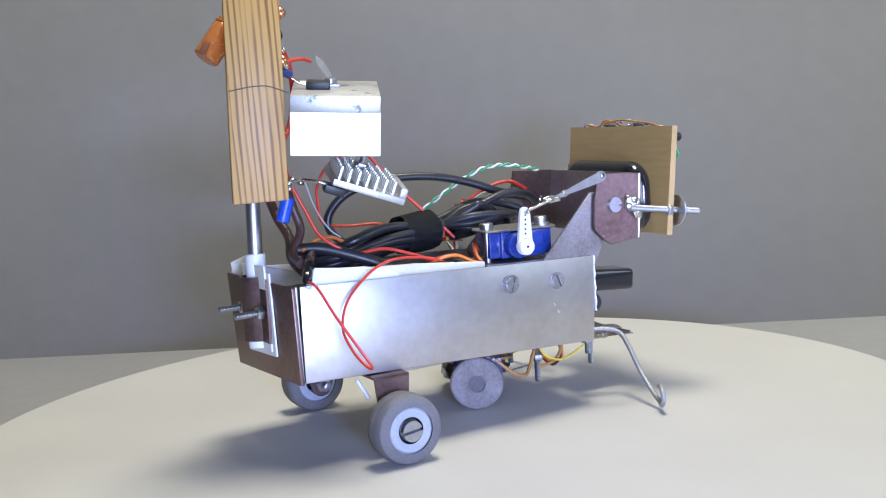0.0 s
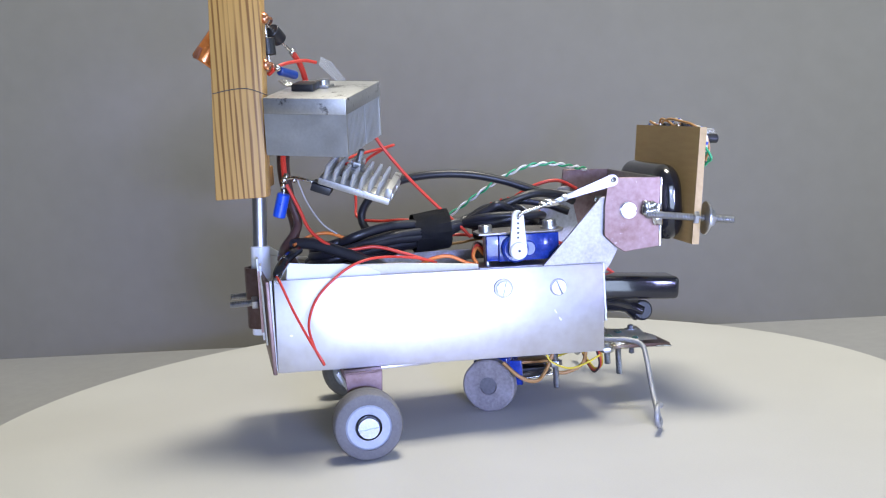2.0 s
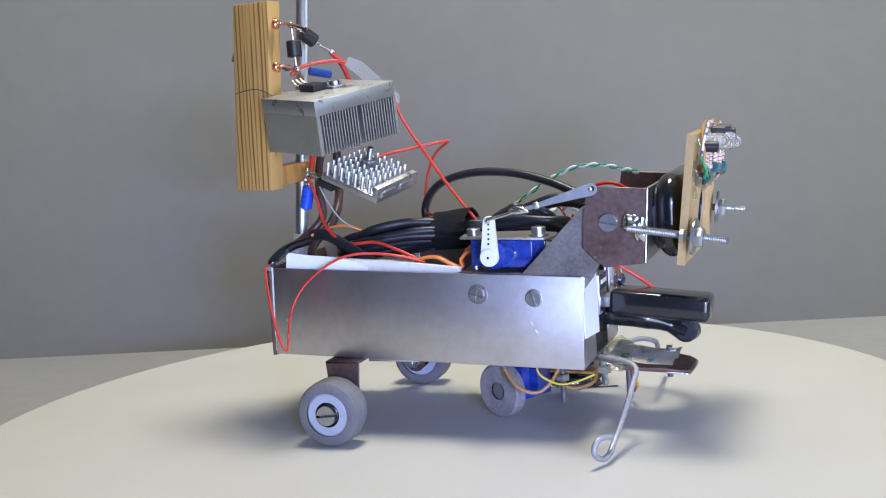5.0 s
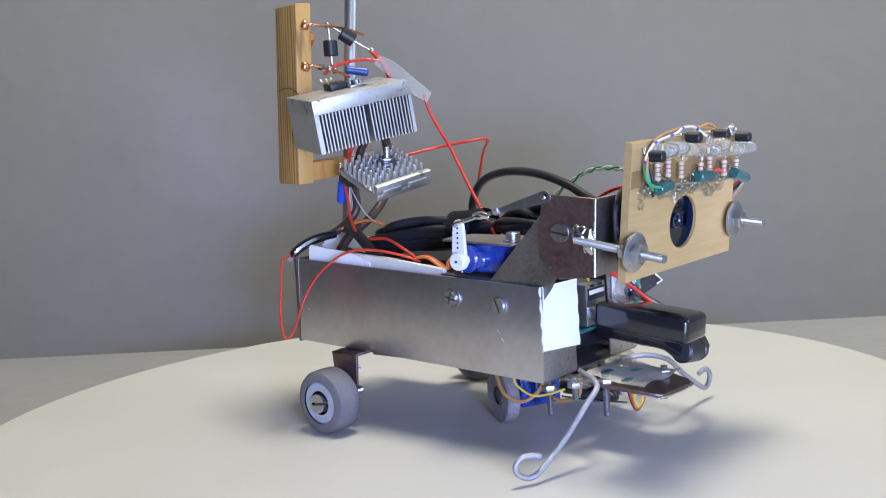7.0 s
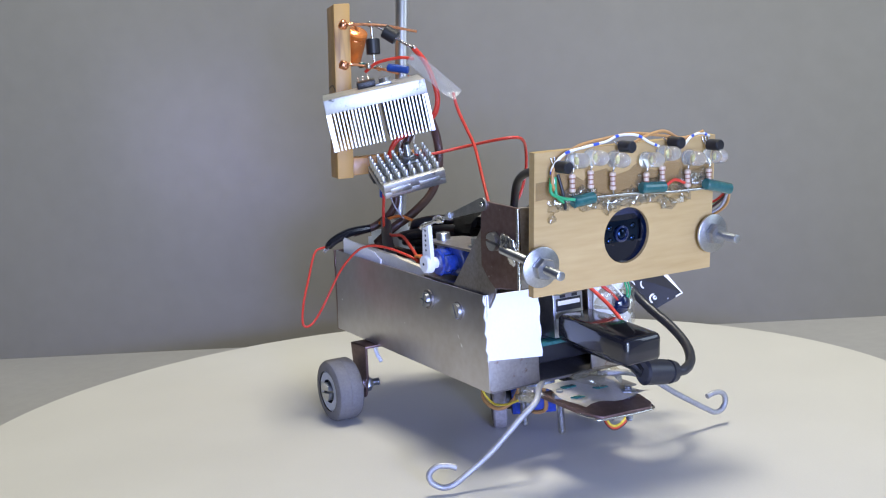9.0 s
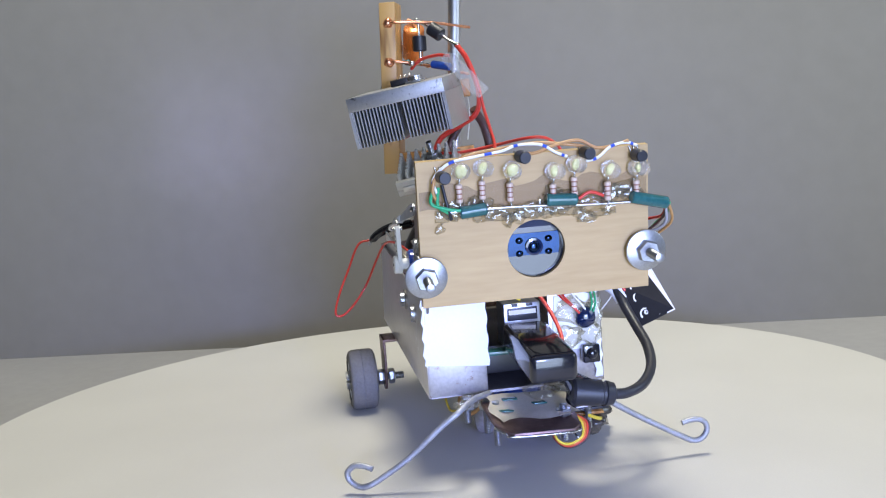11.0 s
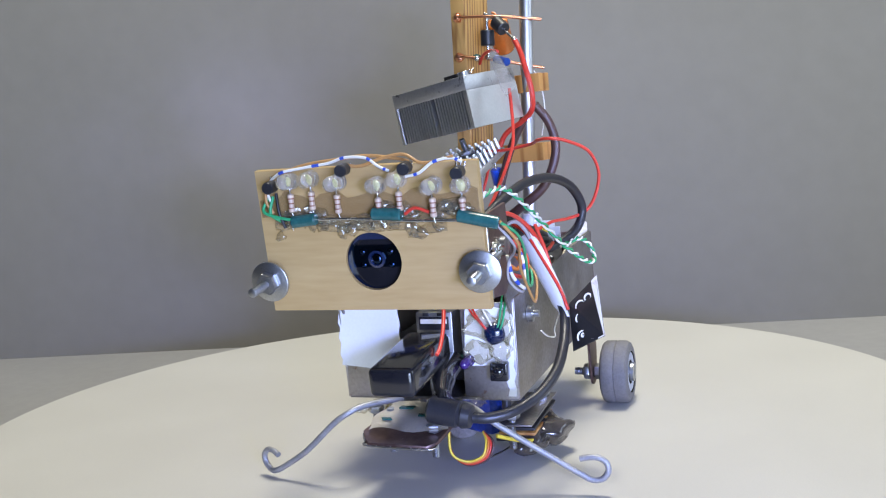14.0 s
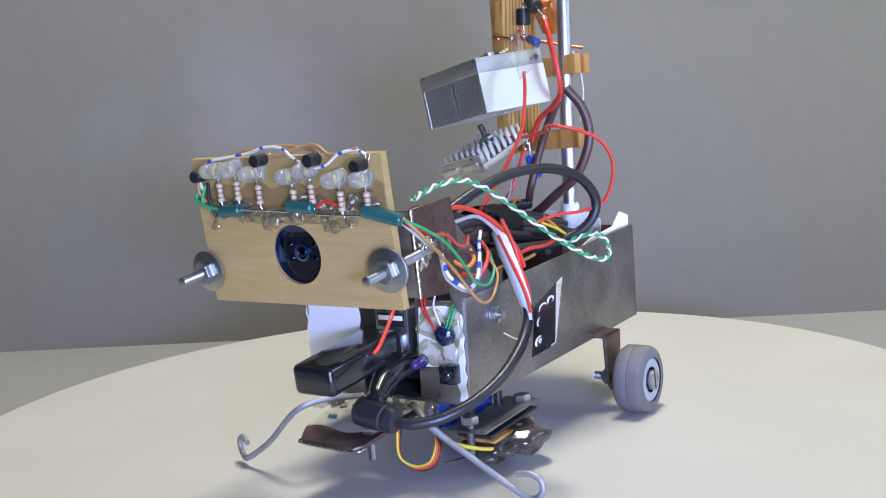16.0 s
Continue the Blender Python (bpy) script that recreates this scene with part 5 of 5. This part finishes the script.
def cables(r):
    # coil of black cable lying along the chassis
    rng = random.Random(4)
    coil = new("cable_coil")
    coil.parent = r
    coil["label"] = "black cable wound into a long coil"
    for k in range(9):
        a = math.tau * k / 9
        oy, oz = 6.5 * math.cos(a), 4.6 * math.sin(a)
        x0, x1 = -46 - rng.uniform(0, 14), 44 + rng.uniform(-6, 14)
        sp = rng.uniform(9, 15)
        dz = rng.uniform(-2, 3)
        pts = [(0, 22 + oy, 86 + oz), (-20, 20 + oy * 1.3 - 3, 86 + oz * 1.1 + dz * 0.5), (x0 + 10, 16 + oy - 5, 82 + oz + dz), (x0, 21 + oy * 0.5, 79 + oz * 0.7), (x0 + 9, 27 + oy + sp * 0.5, 78 + oz * 0.7),
               (-18, 26 + oy + 4, 82 + oz), (6, 25 - oy * 0.6, 87 - oz * 0.6), (26, 24 + oy * 1.1 - 2, 90 + oz), (x1 - 8, 20 + oy, 90 + oz + dz), (x1, 25 + oy * 0.5, 88 + oz * 0.7), (x1 - 8, 32 + oy, 85 + oz * 0.7), (22, 28 + oy, 86 + oz)]
        wire("cable_loop", pts, 2.0, M_CABLE, coil, "", 10, 7)
    # hook-and-loop strap round the coil
    bm = B()
    n, w = 28, 17
    ring = []
    for j in range(5):
        x = -0.5 + w * (j / 4 - 0.5)
        ring.append([bm.verts.new((x, 23.5 + (12.2 + 0.5 * math.sin(3 * k + j)) * math.cos(math.tau * k / n), 86.5 + 0.06 * (x) + (9.2 + 0.4 * math.sin(5 * k + j)) * math.sin(math.tau * k / n))) for k in range(n)])
    for a, b in zip(ring, ring[1:]):
        for k in range(n):
            bm.faces.new((a[k], a[(k + 1) % n], b[(k + 1) % n], b[k]))
    bmesh.ops.solidify(bm, geom=bm.faces[:], thickness=1.4)
    part("strap", bm, M_VELCRO, coil, "black fabric strap")
    # single loop standing up over the coil
    wire("cable", [(70, 34, 96), (58, 38, 99), (40, 43, 106), (20, 47, 110.5), (-2, 52, 110.5), (-20, 57, 105), (-29, 60, 94), (-26, 57, 84), (-14, 48, 78), (6, 38, 78)], 2.1, M_CABLE, r, "black cable standing in an open arch", 10)
    wire("cable", [(72, 30, 94), (64, 26, 98), (50, 22, 100), (36, 22, 96), (20, 24, 90)], 2.0, M_CABLE, r, "black cable", 10)
    wire("cable", [(72, 38, 88), (60, 42, 93), (44, 44, 95), (24, 40, 90), (4, 36, 84), (-20, 34, 80)], 2.0, M_CABLE, r, "black cable", 10)
    # sheathed supply lead from the mast into the chassis
    wire("cable", [(-68, 6, 88), (-58, 2, 88), (-46, -4, 84), (-32, -10, 78), (-22, -12, 73)], 2.6, M_CABLE, r, "black sheathed lead with tape", 10)
    wire("cable", [(-66, 0, 78), (-58, 12, 72), (-40, 22, 70), (-10, 20, 68)], 2.4, M_BROWN_W, r, "dark brown lead", 10)
    j = part("taped_joint", tube(B(), [(-75.5, -24, 77.5), (-73, -20, 81.5), (-69, -13, 85), (-64, -4, 86.5)], 2.1, 10, 6, 1.0, True, ([0, 0.1, 0.5, 1], [0.5, 1.0, 1.1, 0.9])), M_GLOSS, r, "joint wrapped in shiny black tape")
    part("tape_tail", prism(B(), [(-76.5, -25.5, 76), (-74.5, -25.0, 75.4), (-73, -22, 79), (-75, -22.4, 80)], (0.3, -0.4, 0.3)), M_TAPE, j, smooth=False)
    # red loop hanging down the near side
    wire("wire", [(-75.0, -25.0, 78.5), (-73.8, -31, 76.5), (-69.5, -37.2, 65), (-64, -43.5, 53), (-59.6, -46.2, 44.4), (-59.8, -42.0, 43.6), (-62.4, -35.0, 49.4), (-63.4, -28.8, 58.0), (-58.4, -24.6, 68.2), (-47, -21.6, 77.4), (-37, -19.5, 81.2), (-26, -16.2, 81.4), (-12, -13, 79), (-4, -10, 76)], 0.6, M_RED, r, "thin red wire hanging in a loop")
    wire("wire", [(-66.5, 6, 115), (-62, 4, 104), (-58, 1, 94), (-50, -3, 87), (-42, -4, 84.5), (-30, -4, 84.8), (-18, -6, 81), (-8, -8, 77)], 0.8, M_RED, r, "thin red wire")
    wire("wire", [(-66, 2, 88), (-58, 6, 91), (-50, 8, 91.5), (-42, 12, 88)], 0.8, M_ORANGE, r, "thin orange wire")
    wire("wire", [(-62, 3, 118), (-58, 4, 106), (-52, 5, 96), (-46, 6, 91)], 0.35, M_GREY_W, r, "thin pale wire")
    # red wires from the upper heatsink
    wire("wire", [(-29, 29, 150.5), (-27, 30, 142), (-22, 31.5, 132), (-17.0, 32, 124), (-7, 29, 110.3), (4, 25, 97.5), (14, 21, 87), (18, 19, 82)], 0.8, M_RED, r, "thin red wire")
    wire("wire", [(-38, 10, 122), (-40, 20, 121.5), (-33, 36, 124), (-17, 44, 126.5), (-11.5, 51, 127.2), (-15, 58, 125.5), (-24, 65.5, 120), (-29.5, 68.5, 110), (-31, 66, 99), (-31, 61, 92), (-22, 55, 90), (-10, 50, 90), (2, 46, 88)], 0.75, M_RED, r, "thin red wire in a wide arch")
    # green and white twisted pair
    axis_pts = [(84, 44, 108), (76, 44, 110), (66, 46, 112), (54, 47, 111.6), (42, 49, 107), (30, 51, 100), (18, 54, 92), (4, 57, 83), (-8, 60, 76), (-18, 63, 71), (-27, 64.5, 69.5), (-33, 63, 73), (-33, 60, 78), (-26, 57, 80), (-14, 53, 78)]
    path = spline(axis_pts, 12)
    for ph, m, lab in ((0, M_GREEN, "green strand of a twisted pair"), (math.pi, M_WHITE_W, "white strand of a twisted pair")):
        pts = []
        for i, p in enumerate(path):
            t = (path[min(i + 1, len(path) - 1)] - path[max(i - 1, 0)]).normalized()
            x, y, z = frame_of(t)
            s = t.cross(Vector((0, 0, 1))).normalized()
            u = s.cross(t)
            a = ph + i * 0.62
            pts.append(p + (s * math.cos(a) + u * math.sin(a)) * 0.72)
        part("twisted_wire", tube(B(), pts, 0.52, 8, curve=False), m, r, lab, angle=60)
    # loose wires on the far side
    for pts, m, rr in ((((80, 50, 98), (70, 50, 103), (58, 52, 101), (46, 55, 94), (38, 58, 84), (33, 58, 76)), M_RED, 0.9), (((78, 48, 96), (66, 50, 98), (54, 52, 98), (44, 54, 90), (40, 52, 82)), M_GREY_W, 0.8),
                       (((76, 52, 86), (70, 55, 82), (64, 55, 84), (60, 50, 88)), M_ORANGE, 0.8), (((72, 54, 80), (62, 56, 78), (54, 55, 84), (50, 50, 88)), M_RED, 0.8),
                       (((46, 57, 96), (42, 60, 84), (44, 63, 72), (46, 65, 66)), M_RED, 0.7), (((30, 50, 78), (16, 51, 80), (0, 50, 79), (-14, 49, 80)), M_RED, 0.8),
                       (((40, 50, 76), (30, 51, 77), (18, 50, 76), (6, 48, 76)), M_TAN_W, 0.7), (((-30, 47, 76), (-22, 50, 79), (-12, 50, 84), (-2, 48, 88)), M_YELLOW, 0.6), (((-32, 46, 76), (-24, 49, 78), (-14, 49, 84), (-6, 47, 90)), M_ORANGE, 0.6)):
        wire("wire", pts, rr, m, r, "loose wire along the chassis edge")
    wire("wire", [(52, 58.5, 54), (44, 59, 50), (36, 60, 48), (40, 61, 52), (45, 64, 58), (47, 66, 62)], 0.3, M_WHITE_W, r, "thin pale thread")


def robot():
    r = new("robot")
    tagged(r, "homemade robot of sheet steel, wood and wires on a turntable", "robot")
    chassis(r)
    rear_clamp(r)
    mast(r)
    heatsink(r)
    pin_sink(r)
    wheels(r)
    underside(r)
    front_end(r)
    servo(r)
    head(r)
    cables(r)
    return r


room()
disc = turntable()
machine = robot()


def motions():
    rows = [(t, pose(0, 0, 0, 0, 0, a)) for t, a in TURNS]
    walk(disc, [(t, pose(-0.0037, 0.0089, -0.0012, 0, 0, a)) for t, a in TURNS])
    walk(machine, rows)


motions()
